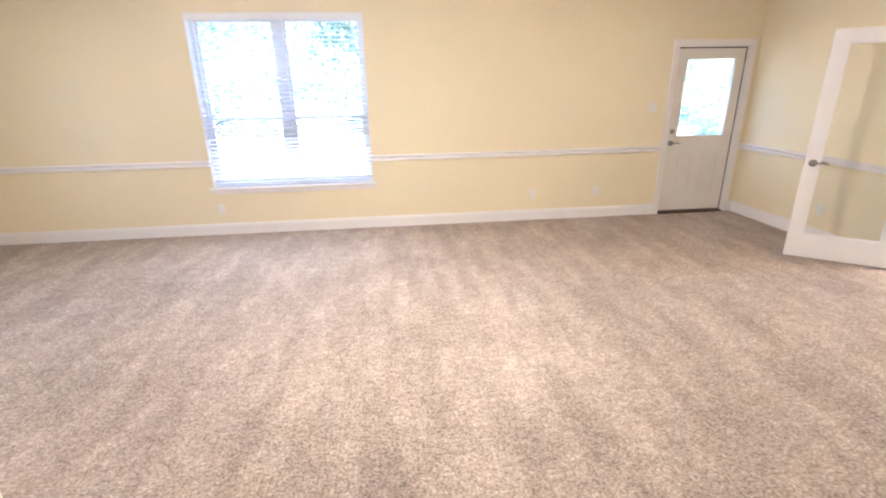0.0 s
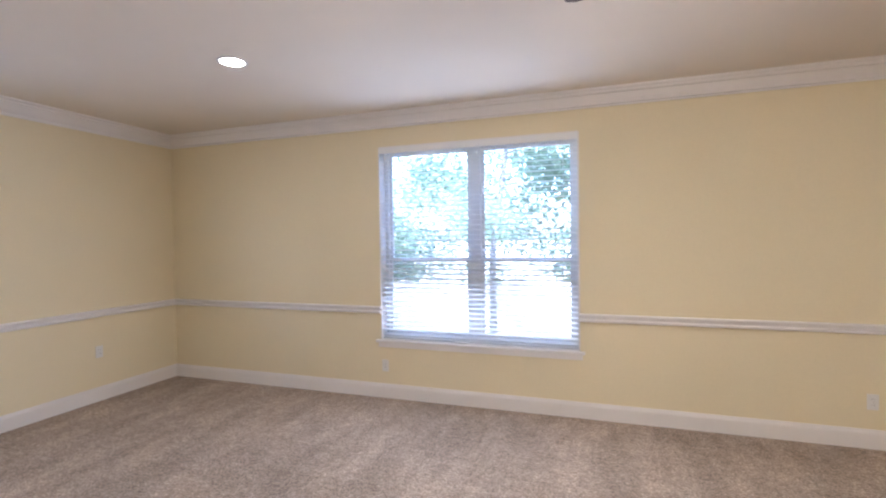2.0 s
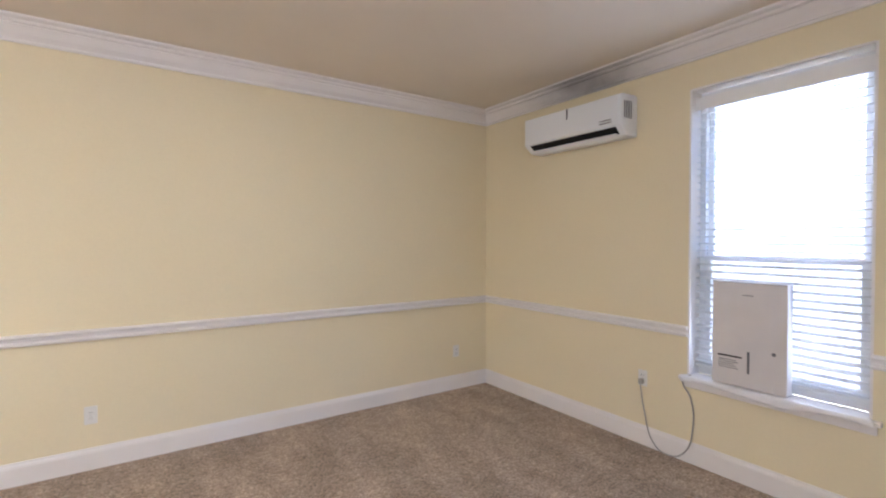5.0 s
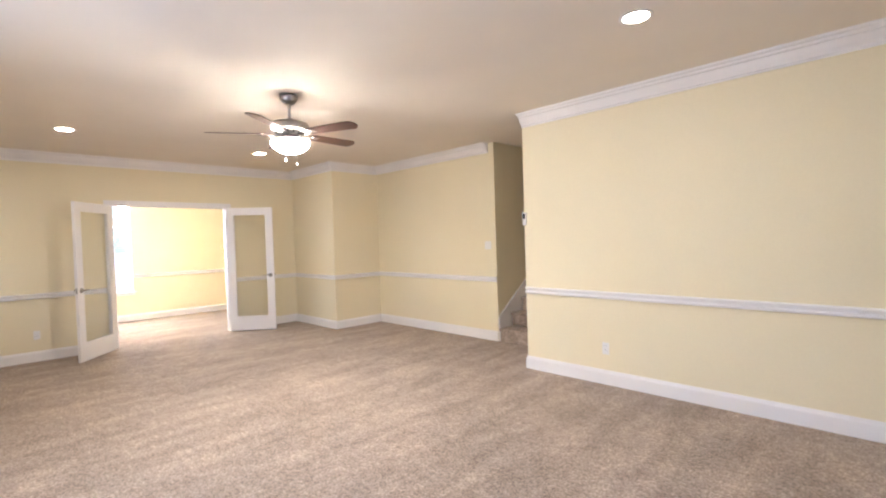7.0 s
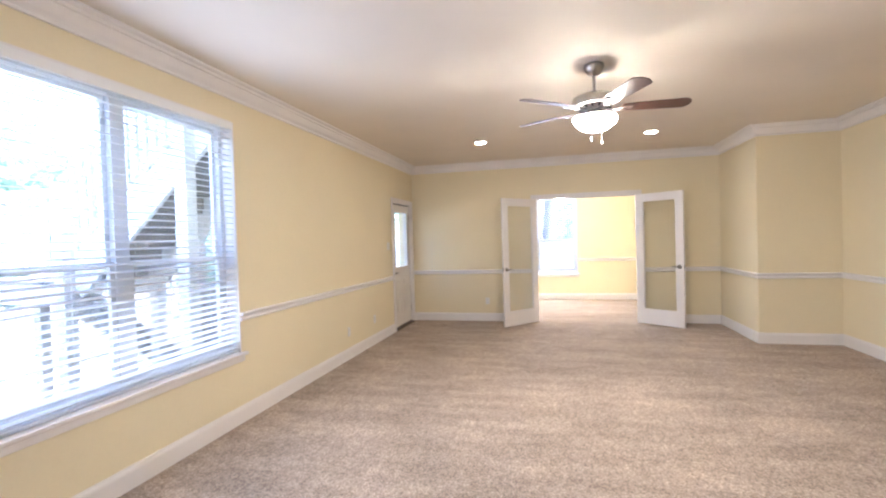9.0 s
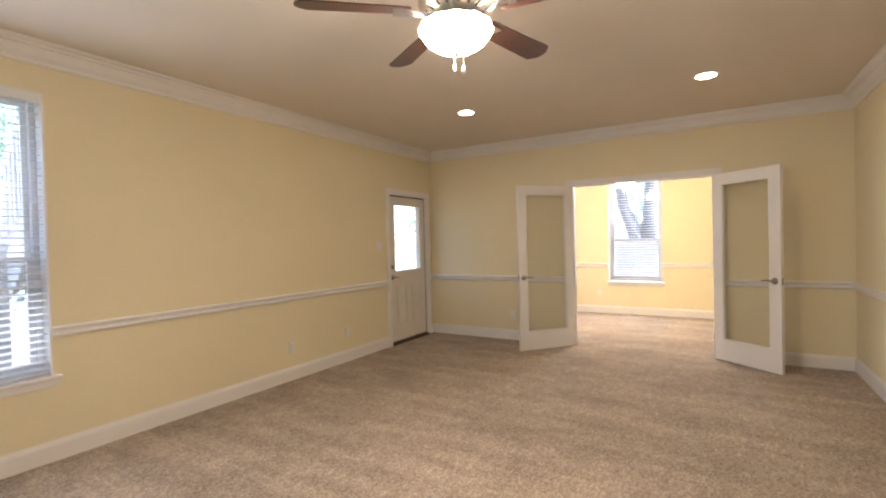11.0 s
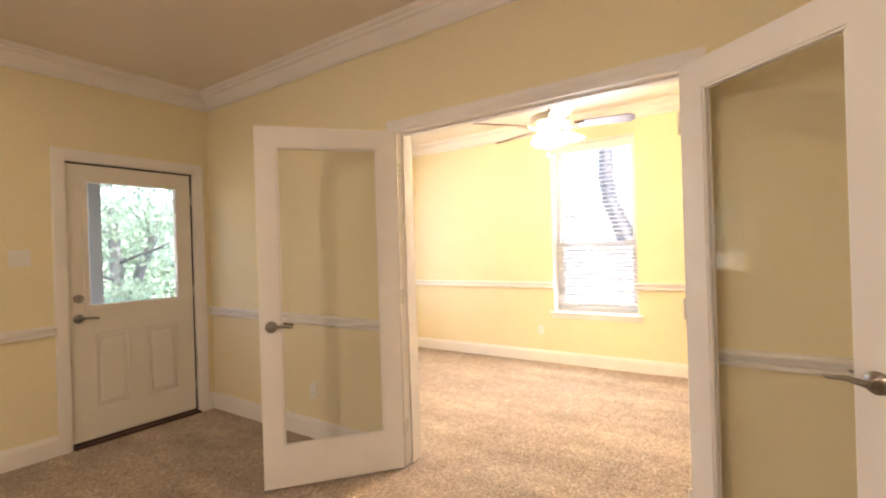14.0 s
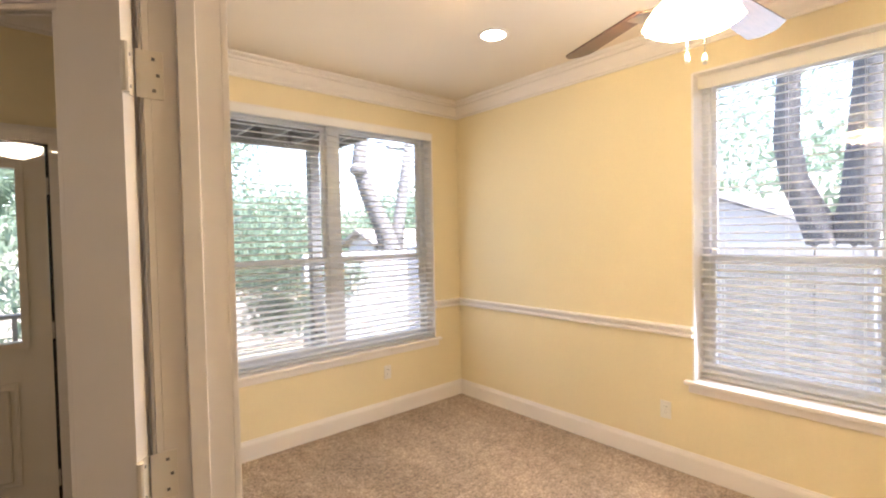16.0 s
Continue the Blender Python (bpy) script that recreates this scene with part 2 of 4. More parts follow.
def tube(bm, points, radii, sides=8, cap=True):
    points = [Vector(p) for p in points]
    rings = []
    for i, p in enumerate(points):
        d = (points[min(i + 1, len(points) - 1)] - points[max(i - 1, 0)]).normalized()
        side = d.cross(Vector((0, 0, 1)) if abs(d.z) < 0.9 else Vector((1, 0, 0))).normalized()
        up = side.cross(d)
        r = radii[i] if isinstance(radii, (list, tuple)) else radii
        rings.append([bm.verts.new(p + r * (math.cos(2 * math.pi * k / sides) * side + math.sin(2 * math.pi * k / sides) * up)) for k in range(sides)])
    for a, b in zip(rings, rings[1:]):
        for k in range(sides):
            bm.faces.new((a[k], a[(k + 1) % sides], b[(k + 1) % sides], b[k]))
    if cap:
        bm.faces.new(rings[0]), bm.faces.new(rings[-1])
    return bm


def part(name, bm, mat, parent=None, label="", smooth=False, at=None):
    bmesh.ops.recalc_face_normals(bm, faces=bm.faces)
    me = bpy.data.meshes.new(name)
    bm.to_mesh(me)
    bm.free()
    me.materials.append(mat)
    if smooth:
        me.polygons.foreach_set("use_smooth", [True] * len(me.polygons))
    ob = new(name, me)
    if parent is not None:
        ob.parent = parent
    if at is not None:
        ob.matrix_basis = at
    if label:
        tagged(ob, label)
    return ob


def again(ob, name, at, parent=None):
    """One more piece on the same mesh."""
    o = new(name, ob.data)
    o.parent = parent or ob.parent
    o.matrix_basis = at
    return o


def thing(name, m, label, category, group="", kind=""):
    ob = new(name)
    ob.matrix_basis = m
    ob.empty_display_size = 0.1
    return tagged(ob, label, category, group, kind)


def wall(name, along, c0, c1, u0, u1, z0, z1, holes=(), mat=None, label="pale yellow painted plaster wall"):
    """A wall from u0 to u1 along x or y, with its thickness from c0 to c1, and holes (u0, u1, z0, z1) right through it."""
    us = sorted({u0, u1, *(h[0] for h in holes), *(h[1] for h in holes)})
    zs = sorted({z0, z1, *(max(h[2], z0) for h in holes), *(h[3] for h in holes)})
    solid = lambda i, k: 0 <= i < len(us) - 1 and 0 <= k < len(zs) - 1 and not any(
        h[0] <= (us[i] + us[i + 1]) / 2 <= h[1] and h[2] <= (zs[k] + zs[k + 1]) / 2 <= h[3] for h in holes)
    bm, made = bmesh.new(), {}

    def v(u, c, z):
        key = (u, c, z)
        if key not in made:
            made[key] = bm.verts.new((u, c, z) if along == "x" else (c, u, z))
        return made[key]

    for i in range(len(us) - 1):
        for k in range(len(zs) - 1):
            if not solid(i, k):
                continue
            a, b, p, q = us[i], us[i + 1], zs[k], zs[k + 1]
            for c in (c0, c1):
                bm.faces.new((v(a, c, p), v(b, c, p), v(b, c, q), v(a, c, q)))
            for di, dk, e in ((-1, 0, ((a, p), (a, q))), (1, 0, ((b, p), (b, q))), (0, -1, ((a, p), (b, p))), (0, 1, ((a, q), (b, q)))):
                if not solid(i + di, k + dk):
                    (e0, f0), (e1, f1) = e
                    bm.faces.new((v(e0, c0, f0), v(e1, c0, f1), v(e1, c1, f1), v(e0, c1, f0)))
    return tagged(part(name, bm, mat or WALL), label, "wall", kind="structure")


def sweep(path, profile, closed=False):
    """Carries a profile of (distance from the wall, z) along a path of (x, y) that keeps the room on its left, with mitred corners."""
    bm, rings, n = bmesh.new(), [], len(path)
    for i, p in enumerate(path):
        p = Vector(p)
        before = Vector(path[i - 1]) if closed or i > 0 else None
        after = Vector(path[(i + 1) % n]) if closed or i < n - 1 else None
        d0 = (p - before).normalized() if before is not None else (after - p).normalized()
        d1 = (after - p).normalized() if after is not None else d0
        n0, n1 = Vector((-d0.y, d0.x)), Vector((-d1.y, d1.x))
        m = (n0 + n1) / (1 + n0.dot(n1))
        rings.append([bm.verts.new((p.x + m.x * d, p.y + m.y * d, z)) for d, z in profile])
    pairs = list(zip(rings, rings[1:])) + ([(rings[-1], rings[0])] if closed else [])
    for a, b in pairs:
        for k in range(len(profile)):
            j = (k + 1) % len(profile)
            bm.faces.new((a[k], a[j], b[j], b[k]))
    if not closed:
        bm.faces.new(rings[0]), bm.faces.new(rings[-1])
    return bm


# ---- the shell ----
NORTH, WEST, SOUTH, EAST = 6.675, -3.80, 1.61, 5.44
EAST_B, SUN_EAST, SUN_NORTH, SUN_SOUTH = 5.57, 8.28, 6.735, 1.45
CEILING, STAIR_W, STAIR_E, SOUTH_B, JOG_X, JOG_Y = 2.745, 0.335, 1.405, 0.785, 4.075, 1.70
HEAD, SILL, MEET = 2.43, 0.57, 1.34
OPEN_S, OPEN_N, OPEN_H = 2.90, 4.50, 2.065

wall("wall_north", "x", NORTH, NORTH + 0.2, WEST - 0.2, EAST, 0, CEILING, [(-1.17, 0.69, SILL - 0.02, HEAD), (4.40, 5.315, -1, 2.055)])
wall("wall_sunroom_north", "x", SUN_NORTH, SUN_NORTH + 0.2, EAST_B, SUN_EAST + 0.22, 0, CEILING, [(6.10, 7.97, SILL, HEAD + 0.01)])
wall("wall_east", "y", EAST, EAST_B, JOG_Y - 0.15, SUN_NORTH + 0.2, 0, CEILING, [(OPEN_S - 0.02, OPEN_N + 0.02, -1, OPEN_H + 0.02)])
wall("wall_sunroom_east", "y", SUN_EAST, SUN_EAST + 0.22, SUN_SOUTH - 0.15, SUN_NORTH, 0, CEILING, [(3.715, 4.62, SILL, HEAD + 0.03)])
wall("wall_sunroom_south", "x", SUN_SOUTH - 0.15, SUN_SOUTH, EAST_B, SUN_EAST, 0, CEILING)
wall("wall_west", "y", WEST - 0.2, WEST, SOUTH - 0.15, NORTH, 0, CEILING, [(3.685, 4.595, SILL - 0.02, HEAD)])
wall("wall_south", "x", SOUTH - 0.15, SOUTH, WEST, STAIR_W, 0, CEILING)
wall("wall_hall", "x", SOUTH_B - 0.15, SOUTH_B, STAIR_E, JOG_X + 0.15, 0, CEILING)
wall("wall_jog", "y", JOG_X, JOG_X + 0.15, SOUTH_B, JOG_Y, 0, CEILING)
wall("wall_alcove", "x", JOG_Y - 0.15, JOG_Y, JOG_X + 0.15, EAST, 0, CEILING)
wall("wall_stair_west", "y", STAIR_W - 0.15, STAIR_W, -3.2, SOUTH - 0.15, 0, 5.2)
wall("wall_stair_east", "y", STAIR_E, STAIR_E + 0.15, -3.2, SOUTH_B - 0.15, 0, 5.2)
wall("wall_stair_end", "x", -3.35, -3.2, STAIR_W - 0.15, STAIR_E + 0.15, 0, 5.2)
wall("wall_stair_header", "x", -0.25, -0.10, STAIR_W, STAIR_E, CEILING + 0.15, 5.2)
tagged(part("ceiling", blocks((WEST - 0.2, -0.25, CEILING, SUN_EAST + 0.22, SUN_NORTH + 0.2, CEILING + 0.15)), CEIL), "flat matt pale cream painted ceiling", "ceiling", kind="structure")
tagged(part("ceiling_stairwell", blocks((STAIR_W - 0.15, -3.35, 5.2, STAIR_E + 0.15, -0.10, 5.3)), CEIL), "flat off-white ceiling above the stairs", "ceiling", kind="structure")
tagged(part("floor", blocks((WEST - 0.2, -3.35, -0.15, SUN_EAST + 0.22, SUN_NORTH + 0.14, 0)), CARPET), "beige cut-pile carpet with vacuum lanes", "floor", kind="structure")
# Out-of-view slab, added to block the sun above the rooms and shade the yard.
tagged(part("roof", blocks((WEST - 0.6, -3.6, 5.32, SUN_EAST + 0.7, SUN_NORTH + 0.5, 5.45)), SHINGLE), "unseen dark shingled roof slab added over the house", "roof", kind="structure")

CROWN = [(0, CEILING - 0.135), (0.016, CEILING - 0.135), (0.018, CEILING - 0.122), (0.012, CEILING - 0.116), (0.020, CEILING - 0.106), (0.038, CEILING - 0.088), (0.050, CEILING - 0.066),
         (0.060, CEILING - 0.046), (0.056, CEILING - 0.040), (0.074, CEILING - 0.036), (0.080, CEILING - 0.022), (0.098, CEILING - 0.018), (0.112, CEILING - 0.012), (0.115, CEILING - 0.001), (0, CEILING - 0.001)]
RAIL = [(0, 0.820), (0.010, 0.820), (0.022, 0.823), (0.027, 0.830), (0.027, 0.838), (0.022, 0.843), (0.010, 0.845), (0.002, 0.846), (0.002, 0.866), (0.022, 0.867), (0.029, 0.871), (0.031, 0.879), (0.028, 0.887), (0.016, 0.891), (0, 0.892)]
RAIL_SUN = [(d, z + 0.03) for d, z in RAIL]
BASE = [(0, 0), (0.016, 0), (0.016, 0.105), (0.013, 0.118), (0.008, 0.128), (0.006, 0.138), (0, 0.138)]


def run(name, label, path, profile, closed=False):
    return tagged(part(name, sweep(path, profile, closed), TRIM), label, "trim", kind="structure")


for name, label, profile, paths in (
    ("crown_molding", "white painted crown molding under the ceiling", CROWN, [
        [(1.50, SOUTH_B), (JOG_X, SOUTH_B), (JOG_X, JOG_Y), (EAST, JOG_Y), (EAST, NORTH), (WEST, NORTH), (WEST, SOUTH), (STAIR_W, SOUTH)]]),
    ("chair_rail", "white painted two-step chair rail on the wall", RAIL, [
        [(STAIR_E, SOUTH_B), (JOG_X, SOUTH_B), (JOG_X, JOG_Y), (EAST, JOG_Y), (EAST, OPEN_S - 0.08)],
        [(EAST, OPEN_N + 0.08), (EAST, NORTH), (5.386, NORTH)],
        [(4.328, NORTH), (0.69, NORTH)],
        [(-1.17, NORTH), (WEST, NORTH), (WEST, 4.595)],
        [(WEST, 3.685), (WEST, SOUTH), (STAIR_W, SOUTH)]]),
    ("chair_rail", "cream-lit two-step chair rail round the sunroom", RAIL_SUN, [
        [(EAST_B, OPEN_S - 0.08), (EAST_B, SUN_SOUTH), (SUN_EAST, SUN_SOUTH), (SUN_EAST, 3.715)],
        [(SUN_EAST, 4.62), (SUN_EAST, SUN_NORTH), (7.97, SUN_NORTH)],
        [(6.10, SUN_NORTH), (EAST_B, SUN_NORTH), (EAST_B, OPEN_N + 0.08)]]),
    ("baseboard", "white painted baseboard above the carpet", BASE, [
        [(STAIR_E, SOUTH_B), (JOG_X, SOUTH_B), (JOG_X, JOG_Y), (EAST, JOG_Y), (EAST, OPEN_S - 0.08)],
        [(EAST, OPEN_N + 0.08), (EAST, NORTH), (5.386, NORTH)],
        [(4.328, NORTH), (WEST, NORTH), (WEST, SOUTH), (STAIR_W, SOUTH), (STAIR_W, 0.82)],
        [(EAST_B, OPEN_S - 0.08), (EAST_B, SUN_SOUTH), (SUN_EAST, SUN_SOUTH), (SUN_EAST, SUN_NORTH), (EAST_B, SUN_NORTH), (EAST_B, OPEN_N + 0.08)]]),
):
    for path in paths:
        run(name, label, path, profile)
run("crown_molding", "cream-white crown molding round the sunroom ceiling", [(EAST_B, SUN_SOUTH), (SUN_EAST, SUN_SOUTH), (SUN_EAST, SUN_NORTH), (EAST_B, SUN_NORTH)], CROWN, True)

# soot on the molding above the air conditioner
SOOT = bpy.data.materials.new("soot")
SOOT.use_nodes = True
st = SOOT.node_tree
st.nodes["Principled BSDF"].inputs["Base Color"].default_value = (0.05, 0.048, 0.05, 1)
st.nodes["Principled BSDF"].inputs["Roughness"].default_value = 0.9
soot_xyz, soot_sep, soot_noise = st.nodes.new("ShaderNodeTexCoord"), st.nodes.new("ShaderNodeSeparateXYZ"), st.nodes.new("ShaderNodeTexNoise")
soot_fade, soot_low, soot_times, soot_clear, soot_mix = (st.nodes.new(k) for k in ("ShaderNodeMapRange", "ShaderNodeMapRange", "ShaderNodeMath", "ShaderNodeBsdfTransparent", "ShaderNodeMixShader"))
st.links.new(soot_xyz.outputs["Generated"], soot_sep.inputs["Vector"])
soot_bow = st.nodes.new("ShaderNodeMath")
soot_bow.operation = "PINGPONG"
soot_bow.inputs[1].default_value = 0.5
st.links.new(soot_sep.outputs["Y"], soot_bow.inputs[0])
soot_fade.inputs["From Max"].default_value, soot_fade.inputs["To Max"].default_value = 0.40, 0.42
st.links.new(soot_bow.outputs[0], soot_fade.inputs["Value"])
soot_noise.inputs["Scale"].default_value = 5.0
st.links.new(soot_xyz.outputs["Object"], soot_noise.inputs["Vector"])
soot_low.inputs["From Min"].default_value, soot_low.inputs["From Max"].default_value = 0.1, 0.6
st.links.new(soot_noise.outputs["Fac"], soot_low.inputs["Value"])
soot_times.operation = "MULTIPLY"
st.links.new(soot_fade.outputs["Result"], soot_times.inputs[0]), st.links.new(soot_low.outputs["Result"], soot_times.inputs[1])
st.links.new(soot_times.outputs[0], soot_mix.inputs["Fac"])
st.links.new(soot_clear.outputs["BSDF"], soot_mix.inputs[1]), st.links.new(st.nodes["Principled BSDF"].outputs["BSDF"], soot_mix.inputs[2])
st.links.new(soot_mix.outputs["Shader"], st.nodes["Material Output"].inputs["Surface"])
bm = bmesh.new()
soot_rows = [[bm.verts.new((WEST + d + 0.0025, y, z - 0.0025)) for d, z in CROWN[1:-2]] for y in (2.2, 3.6)]
for k in range(len(soot_rows[0]) - 1):
    bm.faces.new((soot_rows[0][k], soot_rows[0][k + 1], soot_rows[1][k + 1], soot_rows[1][k]))
tagged(part("soot_stain", bm, SOOT), "dark sooty smudge on the white crown molding", "stain", kind="structure")

# the carpeted stairs
RISE, GOING = 0.186, 0.262
stairs = thing("staircase", pose(0, 0, 0), "straight flight of beige carpeted stairs between two walls", "stairs", kind="structure")
for i in range(14):
    y = 0.80 - GOING * i
    bm = blocks((STAIR_W + 0.002, y - GOING - 0.03, RISE * i, STAIR_E - 0.022, y - 0.025, RISE * (i + 1) - 0.03), (STAIR_W + 0.002, y - GOING - 0.03, RISE * (i + 1) - 0.045, STAIR_E - 0.022, y, RISE * (i + 1)), bevel=0.012)
    part("step", bm, CARPET, stairs)
bm = bmesh.new()
for x in (STAIR_E - 0.018, STAIR_E - 0.001):
    vs = [bm.verts.new((x, y, z)) for y, z in ((0.775, 0), (0.775, 0.33), (0.76, 0.36), (0.76 - 13 * GOING, 0.36 + 13 * RISE), (0.76 - 13 * GOING, 13 * RISE), (0.70, 0))]
    bm.faces.new(vs)
vs = list(bm.verts)
for k in range(6):
    bm.faces.new((vs[k], vs[(k + 1) % 6], vs[6 + (k + 1) % 6], vs[6 + k]))
part("skirt_board", bm, TRIM, stairs, "white sloping skirt board")


# ---- windows and blinds ----
def window(name, m, u0, u1, z0, z1, units, depth, label, apron=True):
    """A bank of single-hung windows seen from the room; local x runs along the wall, y outwards, z up."""
    w = thing(name, m, label, "window", kind="structure")
    d0, d1 = depth, depth + 0.07
    f = 0.045
    beams = [(u0, d0, z0, u1, d1, z0 + f), (u0, d0, z1 - f, u1, d1, z1), (u0, d0, z0 + f, u0 + f, d1, z1 - f), (u1 - f, d0, z0 + f, u1, d1, z1 - f)]
    span = (u1 - u0) / units
    for k in range(1, units):
        c = u0 + span * k
        beams.append((c - 0.05, d0 - 0.004, z0 + f, c + 0.05, d1 + 0.004, z1 - f))
    part("window_frame", blocks(*beams, bevel=0.004), VINYL, w)
    for k in range(units):
        a = u0 + span * k + (f if k == 0 else 0.05)
        b = u0 + span * (k + 1) - (f if k == units - 1 else 0.05)
        for name_, p, q, e in (("upper_sash", MEET - 0.02, z1 - f, d0 + 0.034), ("lower_sash", z0 + f, MEET + 0.02, d0 + 0.004)):
            r = 0.032
            s_ = part(name_, blocks((a, e, p, b, e + 0.028, p + r + 0.008), (a, e, q - r, b, e + 0.028, q), (a, e, p + r + 0.008, a + r, e + 0.028, q - r), (b - r, e, p + r + 0.008, b, e + 0.028, q - r), bevel=0.003), VINYL, w)
            part("pane", blocks((a + r, e + 0.012, p + r + 0.008, b - r, e + 0.016, q - r)), GLASS, s_)
            if name_ == "lower_sash":
                part("insect_screen", blocks((a + 0.004, d1 - 0.006, p + 0.004, b - 0.004, d1 - 0.004, q - 0.004)), MESH, w, "grey insect screen")
    part("jamb_liner", blocks((u0 - 0.004, -0.002, z0 - 0.004, u0 + 0.008, d0, z1), (u1 - 0.008, -0.002, z0 - 0.004, u1 + 0.004, d0, z1), (u0 + 0.008, -0.002, z1 - 0.008, u1 - 0.008, d0, z1 + 0.004)), TRIM, w)
    part("window_sill", blocks((u0 - 0.045, -0.042, z0 - 0.026, u1 + 0.045, -0.0005, z0), (u0 + 0.001, -0.004, z0 - 0.019, u1 - 0.001, d0, z0 - 0.001), bevel=0.006), TRIM, w)
    if apron:
        part("apron", blocks((u0 - 0.025, -0.018, z0 - 0.075, u1 + 0.025, -0.001, z0 - 0.026), bevel=0.005), TRIM, w)
    return w


def blind(m, u0, u1, z0, z1, depth, label, tilt=8.0, valance=0.065, proud=0.0):
    b = thing("window_blind", m, label, "blind", "slatted window blinds")
    part("valance", blocks((u0 + 0.004 - proud, depth - 0.036, z1 - valance, u1 - 0.004 + proud, depth - 0.024, z1 - 0.004), (u0 + 0.012, depth - 0.024, z1 - 0.05, u1 - 0.012, depth + 0.022, z1 - 0.008), bevel=0.003), VALANCE, b)
    low, high = z0 + 0.05, z1 - valance - 0.018
    count = int((high - low) / 0.0445)
    bm = bmesh.new()
    L, W = (u1 - u0) / 2 - 0.014, 0.0245
    prof = [(-W, -0.002), (-W * 0.5, 0.0012), (0, 0.0022), (W * 0.5, 0.0012), (W, -0.002), (W, -0.0046), (0, -0.0008), (-W, -0.0046)]
    ends = [[bm.verts.new((x, y, z)) for y, z in prof] for x in (-L, L)]
    for k in range(8):
        bm.faces.new((ends[0][k], ends[0][(k + 1) % 8], ends[1][(k + 1) % 8], ends[1][k]))
    bm.faces.new(ends[0]), bm.faces.new(ends[1])
    rng = random.Random(int(100 * (u1 + z1)))
    first = None
    for k in range(count + 1):
        z = high - k * (high - low) / count
        at = pose((u0 + u1) / 2, depth, z, tilt + rng.uniform(-2, 2), rng.uniform(-0.06, 0.06), 0)
        if first is None:
            first = part("slat", bm, BLIND, b, at=at)
        else:
            again(first, "slat", at)
    part("bottom_rail", blocks((u0 + 0.014, depth - 0.024, z0 + 0.006, u1 - 0.014, depth + 0.024, z0 + 0.024), bevel=0.004), BLIND, b)
    n = 3 if u1 - u0 < 1.2 else 5
    for k in range(n):
        u = u0 + 0.13 + (u1 - u0 - 0.26) * k / (n - 1)
        for dy in (-0.0265, 0.0265):
            part("ladder_cord", tube(bmesh.new(), [(u, depth + dy, z0 + 0.02), (u, depth + dy, z1 - 0.04)], 0.0011, 4), BLIND, b)
    part("tilt_wand", tube(bmesh.new(), [(u0 + 0.075, depth - 0.036, z1 - valance), (u0 + 0.078, depth - 0.038, z1 - 0.75)], 0.0035, 6), VINYL, b)
    return b


north_face, sun_face = pose(0, NORTH, 0), pose(0, SUN_NORTH, 0)
west_face, east_face = pose(WEST, 0, 0, 0, 0, 90), pose(SUN_EAST, 0, 0, 0, 0, -90)
window("window_1", north_face, -1.17, 0.69, SILL, HEAD, 2, 0.11, "double white vinyl single-hung window with painted sill")
window("window_2", west_face, 3.685, 4.595, SILL, HEAD, 1, 0.12, "single white vinyl window in a deep white reveal")
window("window_3", sun_face, 6.10, 7.97, SILL + 0.02, HEAD + 0.01, 2, 0.11, "double white vinyl window in the sunroom")
window("window_4", east_face, -4.62, -3.715, SILL + 0.02, HEAD + 0.03, 1, 0.14, "tall white vinyl window in a deep reveal")
blind(north_face, -1.17, 0.69, SILL, HEAD, 0.035, "open white slatted blind over a double window", proud=0.004)
blind(west_face, 3.685, 4.595, SILL + 0.055, HEAD - 0.045, 0.085, "open white slatted blind behind a white carton", valance=0.085)
blind(sun_face, 6.10, 7.97, SILL + 0.02, HEAD + 0.01, 0.035, "open cream-lit slatted blind over a double window", proud=0.004)
blind(east_face, -4.62, -3.715, SILL + 0.02, HEAD + 0.025, 0.105, "open white slatted blind in a deep window", valance=0.085)


# ---- doors ----
def lever(parent, m, name="door_handle"):
    """A brushed lever with its round rose; the lever points along local +x, the rose sits on y = 0, the room lies at -y."""
    bm = bmesh.new()
    lathe(bm, [(0.0, 0.0), (0.033, 0.0), (0.033, 0.006), (0.028, 0.011), (0.013, 0.014), (0.011, 0.040), (0.0, 0.042)], steps=24)
    bmesh.ops.rotate(bm, verts=bm.verts, matrix=Matrix.Rotation(radians(90), 3, "X"))
    tube(bm, [(-0.008, -0.044, 0), (0.02, -0.046, 0.003), (0.05, -0.046, 0.006), (0.08, -0.044, 0.001), (0.105, -0.040, -0.004), (0.118, -0.037, -0.001)], [0.009, 0.0095, 0.008, 0.0075, 0.006, 0.004], 10)
    return part(name, bm, HARDWARE, parent, "dark brushed nickel lever handle", True, m)


def casing(parent, u0, u1, top, side, width=0.07):
    """Stepped casing round an opening; side -1 lies towards local -y."""
    bm = bmesh.new()
    for t0, t1, w0, w1 in ((0.0005, 0.012, 0.0, width), (0.012, 0.017, 0.012, width - 0.004), (0.017, 0.021, width * 0.55, width - 0.008)):
        y0, y1 = side * t0, side * t1
        box(bm, u0 - w1, y0, 0, u0 - w0, y1, top + w1)
        box(bm, u1 + w0, y0, 0, u1 + w1, y1, top + w1)
        box(bm, u0 - w0, y0, top + w0, u1 + w0, y1, top + w1)
    part("casing", bm, TRIM, parent)


